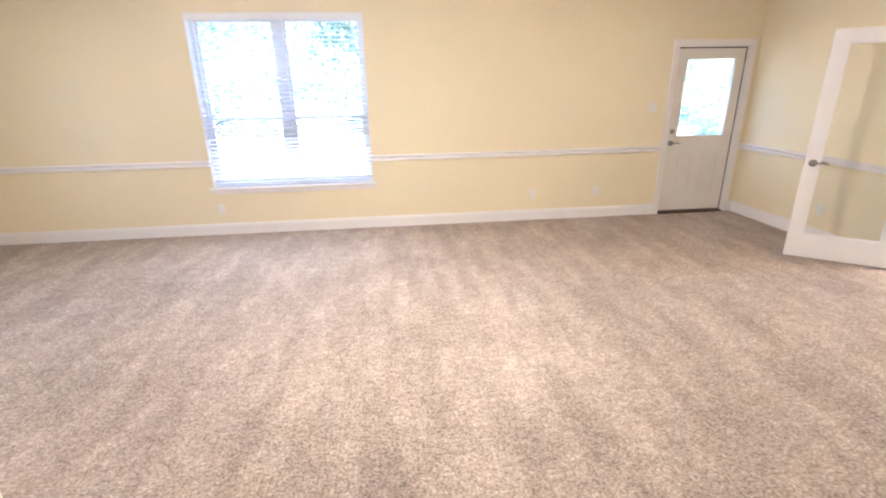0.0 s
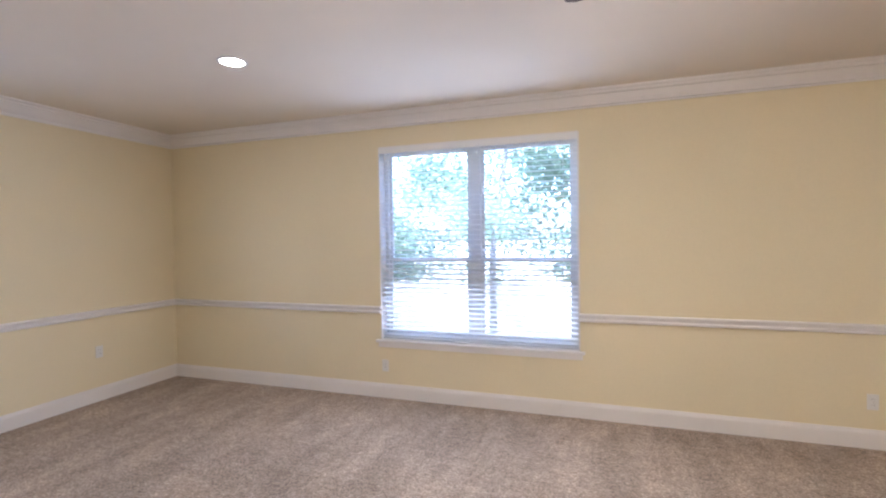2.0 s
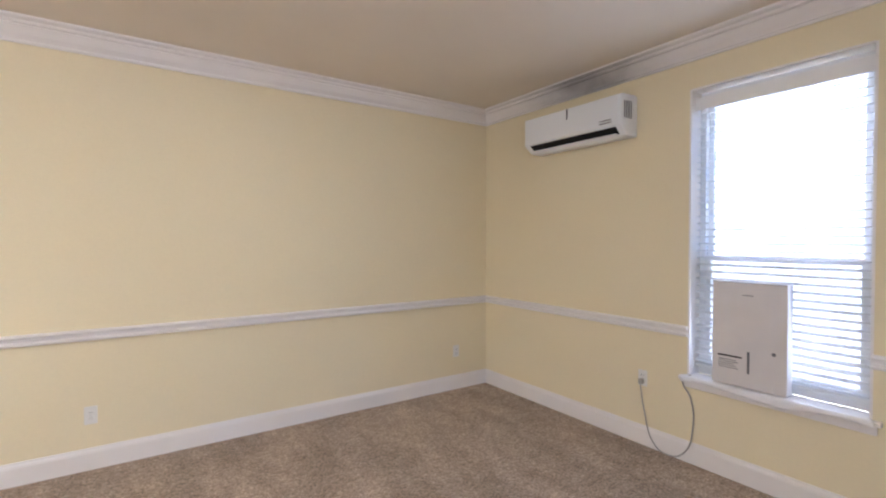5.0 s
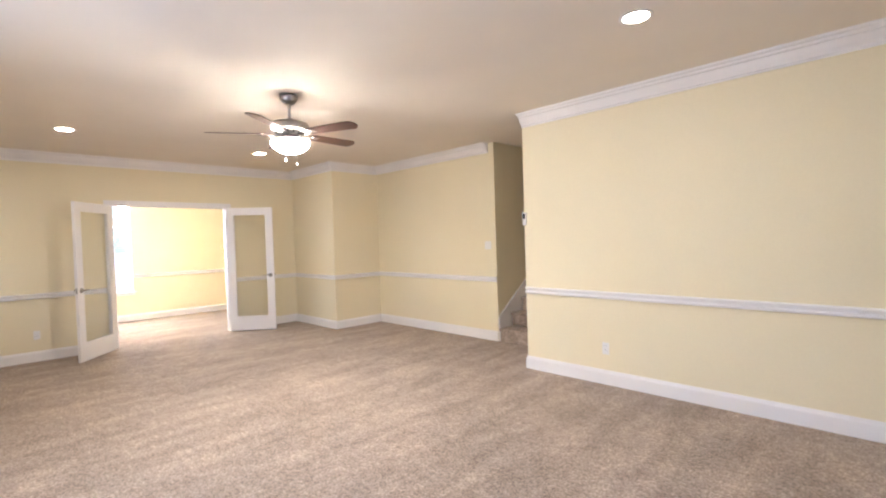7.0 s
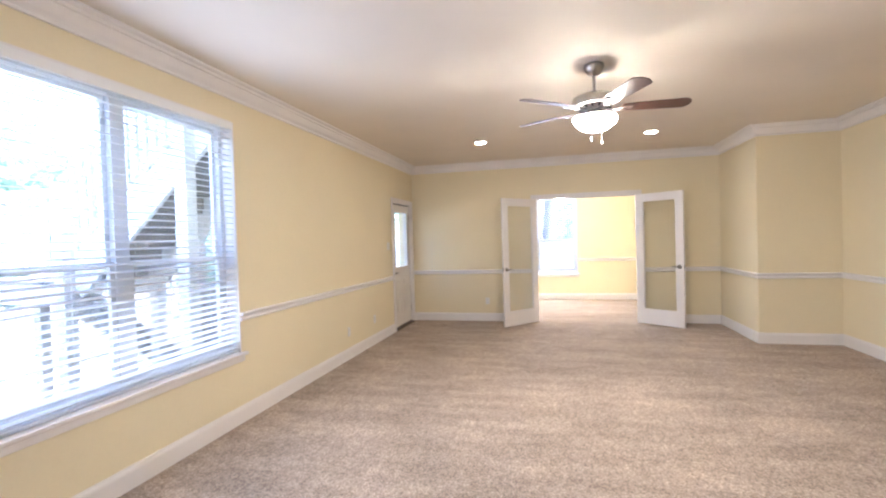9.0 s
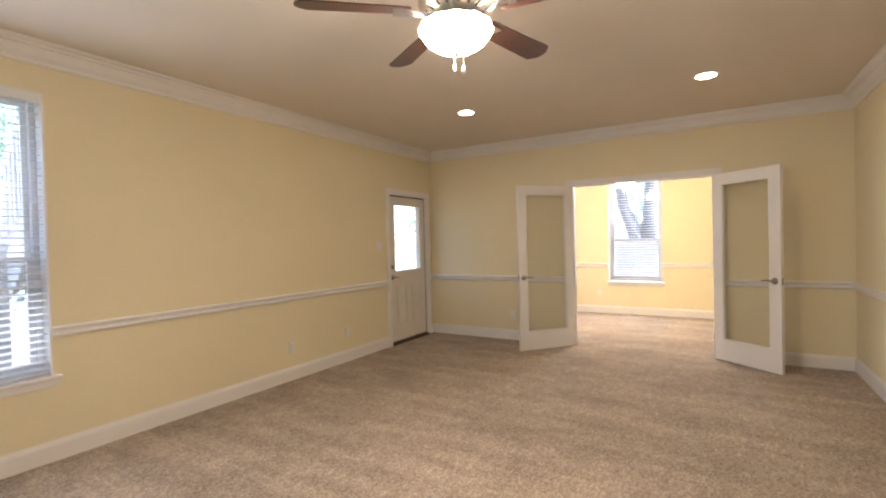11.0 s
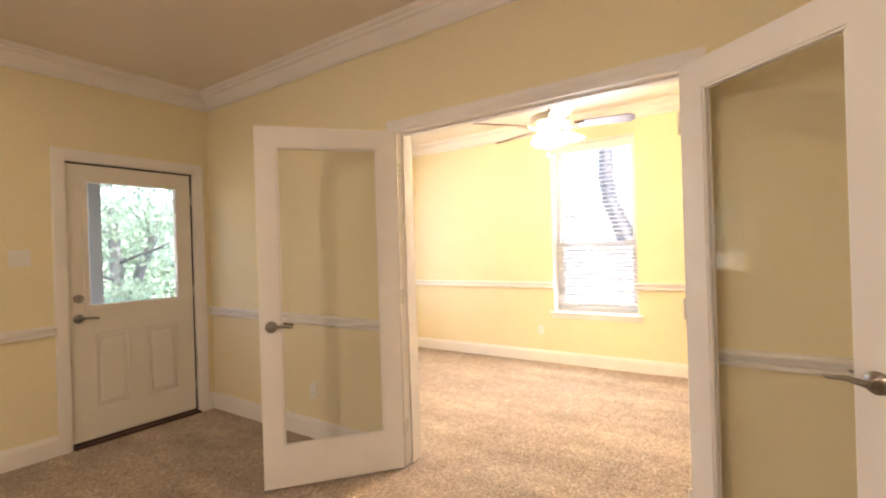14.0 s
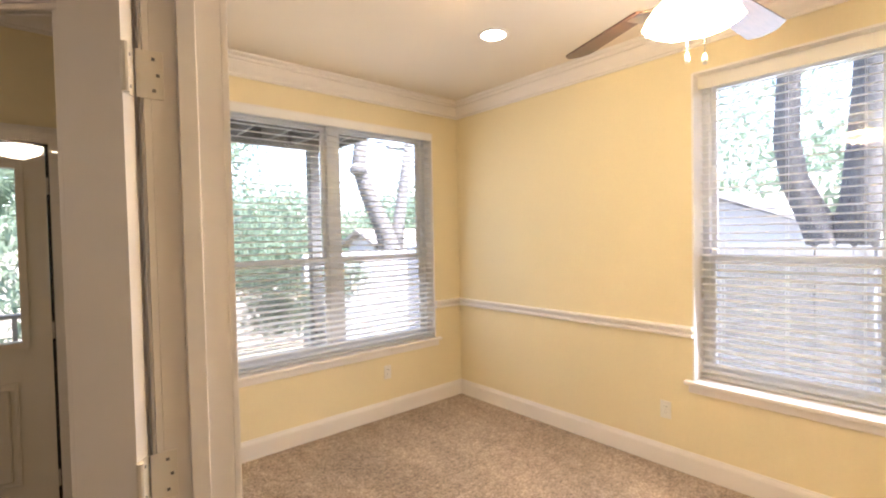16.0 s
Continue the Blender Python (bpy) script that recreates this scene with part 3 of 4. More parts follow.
def exterior_door():
    d = thing("door_1", north_face, "closed off-white half-glazed exterior door with two panels", "door", kind="structure")
    u0, u1, top = 4.40, 5.315, 2.055
    casing(d, u0, u1, top, -1)
    part("jamb", blocks((u0 - 0.002, 0.0, 0, u0 + 0.012, 0.14, top), (u1 - 0.012, 0.0, 0, u1 + 0.002, 0.14, top), (u0 + 0.012, 0.0, top - 0.012, u1 - 0.012, 0.14, top + 0.002)), TRIM, d)
    part("weather_strip", blocks((u0 + 0.012, 0.075, 0.02, u0 + 0.02, 0.09, top - 0.012), (u1 - 0.0275, 0.034, 0.031, u1 - 0.0125, 0.09, top - 0.012), (u0 + 0.02, 0.034, top - 0.0255, u1 - 0.0275, 0.09, top - 0.012)), DARK, d, "black weather strip")
    a, b, p, q = u0 + 0.016, u1 - 0.028, 0.032, top - 0.026
    gl, gr, gb, gt = 4.545, 5.165, 1.005, 1.905
    y0, y1 = 0.03, 0.074
    leaf = part("door_leaf", blocks((a, y0, p, b, y1, gb), (a, y0, gt, b, y1, q), (a, y0, gb, gl, y1, gt), (gr, y0, gb, b, y1, gt)), DOOR, d)
    bm = bmesh.new()
    for t, o in ((0.012, 0.0), (0.006, 0.018)):
        w = 0.034 - o
        for k in ((gl - w, gb - w, gr + w, gb), (gl - w, gt, gr + w, gt + w), (gl - w, gb, gl, gt), (gr, gb, gr + w, gt)):
            box(bm, k[0], y0 - t - (0.004 if o else 0), k[1], k[2], y0 - 0.0005, k[3], bevel=0.002)
    part("glazing_bead", bm, DOOR, leaf)
    part("pane", blocks((gl, y0 + 0.018, gb, gr, y0 + 0.024, gt)), GLASS, leaf)
    for c0, c1 in ((4.565, 4.795), (4.915, 5.145)):
        z0, z1 = 0.255, 0.80
        bm = bmesh.new()
        for i, (o, t) in enumerate(((0.0, 0.010),)):
            w = 0.012
            for k in ((c0 + o, z0 + o, c1 - o, z0 + o + w), (c0 + o, z1 - o - w, c1 - o, z1 - o), (c0 + o, z0 + o + w, c0 + o + w, z1 - o - w), (c1 - o - w, z0 + o + w, c1 - o, z1 - o - w)):
                box(bm, k[0], y0 - t, k[1], k[2], y0 - 0.0003, k[3], bevel=0.0025)
        box(bm, c0 + 0.034, y0 - 0.011, z0 + 0.034, c1 - 0.034, y0 - 0.0003, z1 - 0.034, bevel=0.009)
        part("raised_panel", bm, DOOR, leaf)
    lever(leaf, pose(4.475, y0, 0.915))
    bm = lathe(bmesh.new(), [(0, 0), (0.031, 0), (0.031, 0.008), (0.024, 0.014), (0, 0.016)], steps=24)
    bmesh.ops.rotate(bm, verts=bm.verts, matrix=Matrix.Rotation(radians(90), 3, "X"))
    box(bm, -0.005, -0.034, -0.014, 0.005, -0.014, 0.014, bevel=0.002)
    part("deadbolt", bm, HARDWARE, leaf, "brushed nickel thumb-turn deadbolt", at=pose(4.475, y0, 1.06))
    part("threshold", blocks((u0 + 0.012, -0.028, 0, u1 - 0.012, 0.15, 0.018), (u0 + 0.014, 0.028, 0.018, u1 - 0.014, 0.076, 0.030), bevel=0.003), BRONZE, d, "dark bronze threshold strip")
    for z in (0.25, 1.05, 1.82):
        part("hinge", tube(bmesh.new(), [(b + 0.006, y0 - 0.006, z - 0.045), (b + 0.006, y0 - 0.006, z + 0.045)], 0.006, 8), NICKEL, d, "small nickel hinge barrel")


def french_leaf(name, hinge, free, label, hand):
    """A one-light French door standing open; local x runs from the hinge to the free edge."""
    a = Vector(free) - Vector(hinge)
    d = thing(name, pose(hinge[0], hinge[1], 0, 0, 0, math.degrees(math.atan2(a.y, a.x))), label, "door", kind="structure")
    L, p, q = a.length, 0.014, 2.06
    y0, y1 = (0.0, 0.035) if hand > 0 else (-0.035, 0.0)
    st, tr, br = 0.112, 0.112, 0.225
    leaf = part("door_leaf", blocks((0, y0, p, st, y1, q), (L - st, y0, p, L, y1, q), (st, y0, p, L - st, y1, p + br), (st, y0, q - tr, L - st, y1, q)), TRIM, d)
    bm = bmesh.new()
    for y, s in ((y0, -1), (y1, 1)):
        i0, i1 = y - s * 0.013, y - s * 0.003
        for k in ((st, p + br, L - st, p + br + 0.012), (st, q - tr - 0.012, L - st, q - tr), (st, p + br + 0.012, st + 0.012, q - tr - 0.012), (L - st - 0.012, p + br + 0.012, L - st, q - tr - 0.012)):
            box(bm, k[0], i0, k[1], k[2], i1, k[3], bevel=0.003)
    part("glazing_bead", bm, TRIM, leaf)
    part("pane", blocks((st + 0.001, (y0 + y1) / 2 - 0.002, p + br + 0.001, L - st - 0.001, (y0 + y1) / 2 + 0.002, q - tr - 0.001)), GLASS, leaf)
    for y in (y0, y1):
        m = pose(L - 0.062, y, 0.925, 0, 0, 0) @ (Matrix.Diagonal((-1, 1, 1, 1)) if y == y0 else Matrix.Diagonal((-1, -1, 1, 1)))
        lever(leaf, m)
    part("latch_plate", blocks((L - 0.0005, (y0 + y1) / 2 - 0.012, 0.89, L + 0.0015, (y0 + y1) / 2 + 0.012, 0.96)), NICKEL, leaf, "nickel latch plate")
    for z in (0.25, 1.05, 1.83):
        bm = tube(bmesh.new(), [(-0.006, y0 if hand < 0 else y1, z - 0.045), (-0.006, y0 if hand < 0 else y1, z + 0.045)], 0.007, 10)
        box(bm, -0.0025, y0 + 0.003, z - 0.044, -0.0003, y1 - 0.003, z + 0.044)
        box(bm, -0.0035, y0 + 0.002, z - 0.046, -0.0012, y1 - 0.002, z + 0.046)
        h = part("hinge", bm, HINGE, d, "paint-smeared white hinge")
        for k in (-0.03, 0.0, 0.03):
            part("screw", blocks((-0.0046, (y0 + y1) / 2 - 0.003 + 0.005 * (k == 0), z + k - 0.003, -0.0034, (y0 + y1) / 2 + 0.003 + 0.005 * (k == 0), z + k + 0.003)), GREY, h)


exterior_door()
frame_east = pose(EAST, 0, 0, 0, 0, -90)
opening = thing("door_frame", frame_east, "white cased double-door opening between the two rooms", "door frame", kind="structure")
casing(opening, -OPEN_N, -OPEN_S, OPEN_H, -1, 0.075)
part("jamb", blocks((-OPEN_N - 0.019, 0, 0, -OPEN_N, 0.13, OPEN_H), (-OPEN_S, 0, 0, -OPEN_S + 0.019, 0.13, OPEN_H), (-OPEN_N - 0.019, 0, OPEN_H, -OPEN_S + 0.019, 0.13, OPEN_H + 0.019)), TRIM, opening)
part("door_stop", blocks((-OPEN_N, 0.045, 0, -OPEN_N + 0.011, 0.08, OPEN_H), (-OPEN_S - 0.011, 0.045, 0, -OPEN_S, 0.08, OPEN_H), (-OPEN_N + 0.011, 0.045, OPEN_H - 0.011, -OPEN_S - 0.011, 0.08, OPEN_H), bevel=0.002), TRIM, opening)
for u, s_ in ((-OPEN_N, 1), (-OPEN_S, -1)):
    for z in (0.25, 1.05, 1.83):
        plate = part("hinge_plate", blocks((u + s_ * 0.0004, -0.024, z - 0.046, u + s_ * 0.0026, 0.022, z + 0.046), bevel=0.0008), HINGE, opening, "paint-smeared hinge plate")
        for k in (-0.03, 0.0, 0.03):
            part("screw", blocks((u + s_ * 0.0026, 0.002 + 0.007 * (k == 0), z + k - 0.003, u + s_ * 0.0036, 0.008 + 0.007 * (k == 0), z + k + 0.003)), GREY, plate)
inner = thing("door_frame", pose(EAST_B, 0, 0, 0, 0, 90), "white casing round the opening on the sunroom side", "door frame", kind="structure")
casing(inner, OPEN_S, OPEN_N, OPEN_H, -1, 0.075)
french_leaf("door_2", (5.414, 4.507), (4.790, 5.008), "open white one-light French door with clear glass", 1)
french_leaf("door_3", (5.418, 2.90), (4.943, 2.328), "open white one-light French door standing wide", -1)


# ---- fans and lamps ----
def ceiling_fan(at, first, radius, low, label, shades):
    """low: the height of the blades."""
    f = thing("ceiling_fan", pose(at[0], at[1], 0), label, "ceiling fan", "ceiling fans")
    part("canopy", lathe(bmesh.new(), [(0, CEILING - 0.001), (0.072, CEILING - 0.001), (0.075, CEILING - 0.02), (0.066, CEILING - 0.05), (0.045, CEILING - 0.078), (0.02, CEILING - 0.088), (0, CEILING - 0.088)]), NICKEL, f, smooth=True)
    part("downrod", lathe(bmesh.new(), [(0.0125, CEILING - 0.086), (0.0125, low + 0.135)], steps=16), NICKEL, f, smooth=True)
    part("motor_housing", lathe(bmesh.new(), [(0, low + 0.14), (0.03, low + 0.138), (0.04, low + 0.118), (0.12, low + 0.108), (0.158, low + 0.092), (0.165, low + 0.078), (0.165, low + 0.040), (0.158, low + 0.030), (0.135, low + 0.022), (0.10, low + 0.004), (0.06, low - 0.004), (0, low - 0.004)], steps=40), NICKEL, f, smooth=True)
    slot = None
    for k in range(15):
        m = pose(0, 0, 0, 0, 0, 24 * k) @ pose(0.118, 0, low + 0.0125, 0, -27, 0)
        slot = again(slot, "vent_slot", m) if slot else part("vent_slot", blocks((-0.016, -0.006, -0.002, 0.016, 0.006, 0.002)), DARK, f, at=m)
    part("switch_housing", lathe(bmesh.new(), [(0, low - 0.003), (0.055, low - 0.005), (0.058, low - 0.02), (0.052, low - 0.055), (0.04, low - 0.062), (0, low - 0.062)]), NICKEL, f, smooth=True)
    for k in range(5):
        a = first + 72 * k
        arm = bmesh.new()
        tube(arm, [(0.085, 0, low + 0.002), (0.14, 0, low - 0.012), (0.19, 0.012, low - 0.006), (0.235, 0.022, low - 0.003)], [0.012, 0.011, 0.009, 0.007], 8)
        tube(arm, [(0.14, 0, low - 0.012), (0.19, -0.012, low - 0.006), (0.235, -0.022, low - 0.003)], [0.011, 0.009, 0.007], 8)
        box(arm, 0.205, -0.045, low - 0.004, 0.275, 0.045, low + 0.0, bevel=0.0015)
        iron = part("blade_arm", arm, NICKEL, f, "ornate polished nickel blade iron", True, pose(0, 0, 0, 0, 0, a))
        bl = bmesh.new()
        outline = [(0.20, -0.050), (0.24, -0.056), (radius - 0.048, -0.070), (radius - 0.036, -0.066), (radius - 0.006, -0.034), (radius, -0.018), (radius, 0.018), (radius - 0.006, 0.034), (radius - 0.036, 0.066), (radius - 0.048, 0.070), (0.24, 0.056), (0.20, 0.050)]
        rows = [[bl.verts.new((x, y, z)) for x, y in outline] for z in (0.0, 0.0055)]
        bl.faces.new(rows[0]), bl.faces.new(rows[1])
        for i in range(len(outline)):
            j = (i + 1) % len(outline)
            bl.faces.new((rows[0][i], rows[0][j], rows[1][j], rows[1][i]))
        part("blade", bl, BLADE, f, "dark walnut blade with a notched tip", at=pose(0, 0, low + 0.002, 0, 0, a) @ pose(0, 0, 0, -12, 0, 0))
    top = low - 0.062
    if shades == 0:
        part("shade", lathe(bmesh.new(), [(0.158, top + 0.002), (0.162, top - 0.006), (0.158, top - 0.024), (0.136, top - 0.056), (0.098, top - 0.085), (0.056, top - 0.101), (0.0, top - 0.106)], steps=64, wave=0.022, waves=12), BOWL, f, "lit scalloped frosted glass bowl", True)
        # Added disc, unseen: blocks most of the bowl's upward light onto the ceiling.
        part("fitter_plate", lathe(bmesh.new(), [(0, top + 0.006), (0.120, top + 0.008), (0.152, top + 0.004), (0.1545, top - 0.001), (0.144, top - 0.004), (0, top - 0.005)], steps=40), NICKEL, f, smooth=True)
        part("finial", lathe(bmesh.new(), [(0, top - 0.102), (0.012, top - 0.106), (0.014, top - 0.114), (0.006, top - 0.124), (0, top - 0.126)], steps=16), NICKEL, f, smooth=True)
        for k in range(3):
            a = radians(120 * k + 20)
            part("bulb", lathe(bmesh.new(), [(0, top - 0.005), (0.012, top - 0.01), (0.024, top - 0.04), (0.018, top - 0.06), (0, top - 0.068)], (0.075 * math.cos(a), 0.075 * math.sin(a)), 12), BULB, f, "lit warm bulb", True)
    for k in range(shades):
        a = radians(360 * k / shades + 25)
        bm = lathe(bmesh.new(), [(0.020, 0.0), (0.031, -0.012), (0.047, -0.042), (0.057, -0.078), (0.062, -0.108)], steps=28, wave=0.03, waves=9)
        m = pose(0.055 * math.cos(a), 0.055 * math.sin(a), top + 0.022) @ Matrix.Rotation(a, 4, "Z") @ pose(0, 0, 0, 0, -19, 0)
        part("shade", bm, SHADE, f, "lit frosted glass tulip shade", True, m)
        part("bulb", lathe(bmesh.new(), [(0, -0.03), (0.014, -0.036), (0.028, -0.075), (0.02, -0.1), (0, -0.108)], steps=12), BULB, f, "lit warm bulb", True, m)
    for (x, y), end in (((0.035, 0.03), top - 0.175), ((-0.02, -0.045), low - 0.275)):
        c = part("pull_chain", tube(bmesh.new(), [(x, y, top + 0.03), (x, y, end + 0.03)], 0.0016, 5), NICKEL, f)
        part("pull_knob", lathe(bmesh.new(), [(0, end + 0.034), (0.004, end + 0.032), (0.008, end + 0.012), (0.006, end + 0.001), (0, end)], (x, y), 12), TRIM, c, "white pull knob", True)
    return f


ceiling_fan((1.21, 3.85), -14, 0.69, 2.40, "five-blade walnut and nickel ceiling fan with lit bowl", 0)
ceiling_fan((6.90, 4.08), -4, 0.66, 2.31, "five-blade walnut and nickel ceiling fan with lit shades", 4)


def can_light():
    c = thing("recessed_light", pose(0, 0, 0), "lit round recessed ceiling downlight with white trim", "ceiling light", "recessed ceiling lights")
    part("trim_ring", lathe(bmesh.new(), [(0.074, -0.004), (0.080, -0.006), (0.094, -0.004), (0.098, -0.0005), (0.074, -0.0005)], steps=36), TRIM, c, smooth=True)
    part("lens", lathe(bmesh.new(), [(0, -0.0032), (0.05, -0.0036), (0.0738, -0.0028)], steps=36), CANLENS, c, "glowing frosted lens", True)
    return c


CANS = [(3.76, 5.14), (3.95, 2.94), (-1.47, 2.95), (-1.47, 5.12), (7.42, 5.44)]
can = can_light()
can.matrix_basis = pose(*CANS[0], CEILING)
for x, y in CANS[1:]:
    copy_thing(can, pose(x, y, CEILING))


# ---- outlets and switches ----
def outlet():
    o = thing("wall_outlet", pose(0, 0, 0), "white duplex outlet plate on the painted wall", "outlet", "wall outlets")
    part("plate", blocks((-0.035, -0.006, -0.057, 0.035, -0.0003, 0.057), bevel=0.0025), PLATE, o)
    for z in (-0.0195, 0.0195):
        s = part("socket", blocks((-0.0165, -0.0085, z - 0.0135, 0.0165, -0.006, z + 0.0135), bevel=0.002), PLATE, o)
        part("slot", blocks((-0.0075, -0.0092, z - 0.003, -0.0055, -0.0084, z + 0.006), (0.0055, -0.0092, z - 0.003, 0.0075, -0.0084, z + 0.005)), DARK, s)
    part("screw", blocks((-0.002, -0.0075, -0.002, 0.002, -0.006, 0.002)), NICKEL, o)
    return o


def switch(toggles, label):
    w = 0.035 + 0.023 * (toggles - 1)
    o = thing("light_switch", pose(0, 0, 0), label, "light switch")
    part("plate", blocks((-w, -0.006, -0.057, w, -0.0003, 0.057), bevel=0.0025), PLATE, o)
    for k in range(toggles):
        u = (k - (toggles - 1) / 2) * 0.046
        part("toggle", blocks((u - 0.005, -0.018, -0.004, u + 0.005, -0.006, 0.012), bevel=0.002), PLATE, o)
    return o


first_outlet = outlet()
first_outlet.matrix_basis = pose(-1.13, NORTH, 0.315)
for m in (pose(2.69, NORTH, 0.335), pose(3.52, NORTH, 0.35), pose(WEST, 3.365, 0.475, 0, 0, 90), pose(WEST, 5.80, 0.48, 0, 0, 90),
          pose(-0.565, SOUTH, 0.345, 0, 0, 180), pose(-3.42, SOUTH, 0.37, 0, 0, 180), pose(EAST, 5.355, 0.345, 0, 0, -90),
          pose(SUN_EAST, 4.79, 0.365, 0, 0, -90), pose(7.435, SUN_NORTH, 0.375)):
    copy_thing(first_outlet, m)
switch(2, "white double toggle switch beside the exterior door").matrix_basis = pose(4.155, NORTH, 1.36)
switch(2, "white double toggle switch beside the stair opening").matrix_basis = pose(1.545, SOUTH_B, 1.33, 0, 0, 180)
t = thing("thermostat", pose(0.325, SOUTH, 1.63, 0, 0, 180), "slim white remote holder with dark display on the wall", "thermostat")
part("body", blocks((-0.022, -0.022, -0.07, 0.022, -0.0005, 0.07), bevel=0.004), PLATE, t)
part("display", blocks((-0.016, -0.0235, 0.0, 0.016, -0.0218, 0.055)), DARK, t, "dark display")


# ---- the air conditioner, the carton and the cord ----
def air_conditioner():
    a = thing("air_conditioner", pose(WEST, 2.835, 2.335, 0, 0, 90), "white wall-mounted split air conditioner under the crown molding", "air conditioner")
    L = 0.47
    prof = [(-0.001, -0.14), (-0.001, 0.145), (-0.03, 0.15), (-0.165, 0.15), (-0.192, 0.14), (-0.20, 0.12), (-0.20, -0.06), (-0.198, -0.070), (-0.192, -0.075), (-0.125, -0.135), (-0.10, -0.14)]
    bm = bmesh.new()
    ends = [[bm.verts.new((x, y, z)) for y, z in prof] for x in (-L, L)]
    n = len(prof)
    for k in range(n):
        bm.faces.new((ends[0][k], ends[0][(k + 1) % n], ends[1][(k + 1) % n], ends[1][k]))
    bm.faces.new(ends[0]), bm.faces.new(ends[1])
    bmesh.ops.bevel(bm, geom=[e for e in bm.edges if abs(e.verts[0].co.x - e.verts[1].co.x) < 1e-5], offset=0.006, segments=2, affect="EDGES")
    part("body", bm, VINYL, a)
    part("front_panel", blocks((-L + 0.012, -0.206, -0.068, L - 0.012, -0.2005, 0.138), bevel=0.002), VINYL, a)
    part("air_outlet", blocks((-L + 0.06, -0.036, -0.0025, L - 0.05, 0.030, 0.004)), DARK, a, "black air outlet slot", at=pose(0, -0.1585, -0.105, -41.8, 0, 0))
    part("louver", blocks((-L + 0.065, -0.032, -0.004, L - 0.065, 0.012, 0.001), bevel=0.0015), VINYL, a, "white louver blade", at=pose(0, -0.128, -0.140, -38, 0, 0))
    part("badge", blocks((-0.006, -0.2085, 0.055, 0.006, -0.2055, 0.136)), GREY, a, "grey vertical strip")
    for k in range(2):
        part("print_bar", blocks((0.30, -0.2075, -0.032 - 0.018 * k, 0.40, -0.2058, -0.025 - 0.018 * k)), GREY, a, "grey printed bar")
    for k in range(4):
        part("side_vent", blocks((L - 0.0005, -0.16 + 0.025 * k, -0.02, L + 0.0012, -0.148 + 0.025 * k, 0.10)), GREY, a)


air_conditioner()
carton = thing("white_carton", pose(WEST, 4.045, SILL + 0.012, 0, 0, 90), "tall flat white carton standing on the window sill", "box")
part("body", blocks((-0.20, -0.022, 0, 0.20, 0.05, 0.625), bevel=0.004), CARD, carton)
part("flap_seam", blocks((-0.198, -0.0232, 0.62, 0.198, -0.0222, 0.6225)), GREY, carton)
part("label_heading", blocks((-0.165, -0.0236, 0.168, -0.03, -0.0222, 0.178)), DARK, carton, "black printed line")
for k in range(5):
    part("label_line", blocks((-0.16, -0.0234, 0.10 + 0.012 * k, -0.05 - 0.012 * (k % 3), -0.0222, 0.104 + 0.012 * k)), GREY, carton, "grey printed line")
part("printed_bar", blocks((-0.002, -0.0236, 0.085, 0.012, -0.0222, 0.215)), GREY, carton, "dark vertical printed bar")
part("printed_dot", lathe(bmesh.new(), [(0, 0), (0.011, 0), (0.011, 0.001), (0, 0.001)], steps=14), GREY, carton, at=pose(0.135, -0.0222, 0.225, 90, 0, 0))
part("top_print", blocks((-0.03, -0.0234, 0.545, 0.03, -0.0222, 0.549)), GREY, carton)


def sheet_cloth():
    bm = bmesh.new()
    nu, prof = 44, [(0.07, 0.006), (0.045, 0.007), (0.02, 0.007), (0.0, 0.0065), (-0.02, 0.0065), (-0.04, 0.006), (-0.050, 0.003), (-0.054, -0.016), (-0.057, -0.036), (-0.056, -0.052)]
    rows = []
    for i in range(nu + 1):
        u = -0.475 + 0.95 * i / nu
        drop = 0.6 + 0.6 * noise.noise((u * 4, 1.3, 0))
        row = []
        for j, (y, z) in enumerate(prof):
            w = 0.006 * abs(noise.noise((u * 14, y * 30, 2)))
            row.append(bm.verts.new((max(min(u, 0.452), -0.452) if j < 5 else u, y - (w if j > 5 else 0), (z * (drop if z < 0 else 1)) + w)))
        rows.append(row)
    for a, b in zip(rows, rows[1:]):
        for j in range(len(prof) - 1):
            bm.faces.new((a[j], a[j + 1], b[j + 1], b[j]))
    ob = part("plastic_sheet", bm, CLOTH, smooth=True, at=pose(WEST, 4.14, SILL, 0, 0, 90))
    ob.modifiers.new("thickness", "SOLIDIFY").thickness = 0.0015
    return tagged(ob, "crumpled white plastic sheet draped over the sill", "sheet")


sheet_cloth()
cord = bpy.data.curves.new("power_cord", "CURVE")
cord.dimensions, cord.bevel_depth, cord.bevel_resolution = "3D", 0.0045, 2
sp = cord.splines.new("BEZIER")
KNOTS = [(0.035, 3.365, 0.44), (0.022, 3.39, 0.25), (0.03, 3.47, 0.045), (0.045, 3.57, 0.012), (0.03, 3.66, 0.04), (0.015, 3.73, 0.27), (0.014, 3.71, 0.43), (0.05, 3.68, 0.545), (0.03, 3.72, 0.585)]
sp.bezier_points.add(len(KNOTS) - 1)
for p, (d, y, z) in zip(sp.bezier_points, KNOTS):
    p.co = (WEST + d, y, z)
    p.handle_left_type = p.handle_right_type = "AUTO"
cord.materials.append(CABLE)
plug_cord = tagged(new("power_cord", cord), "grey power cord looping from the outlet to the sill", "cable")
part("plug", blocks((WEST + 0.009, 3.350, 0.437, WEST + 0.04, 3.380, 0.472), bevel=0.004), CABLE, plug_cord, "grey moulded plug")


# ---- outdoors ----
GROUND = -1.2
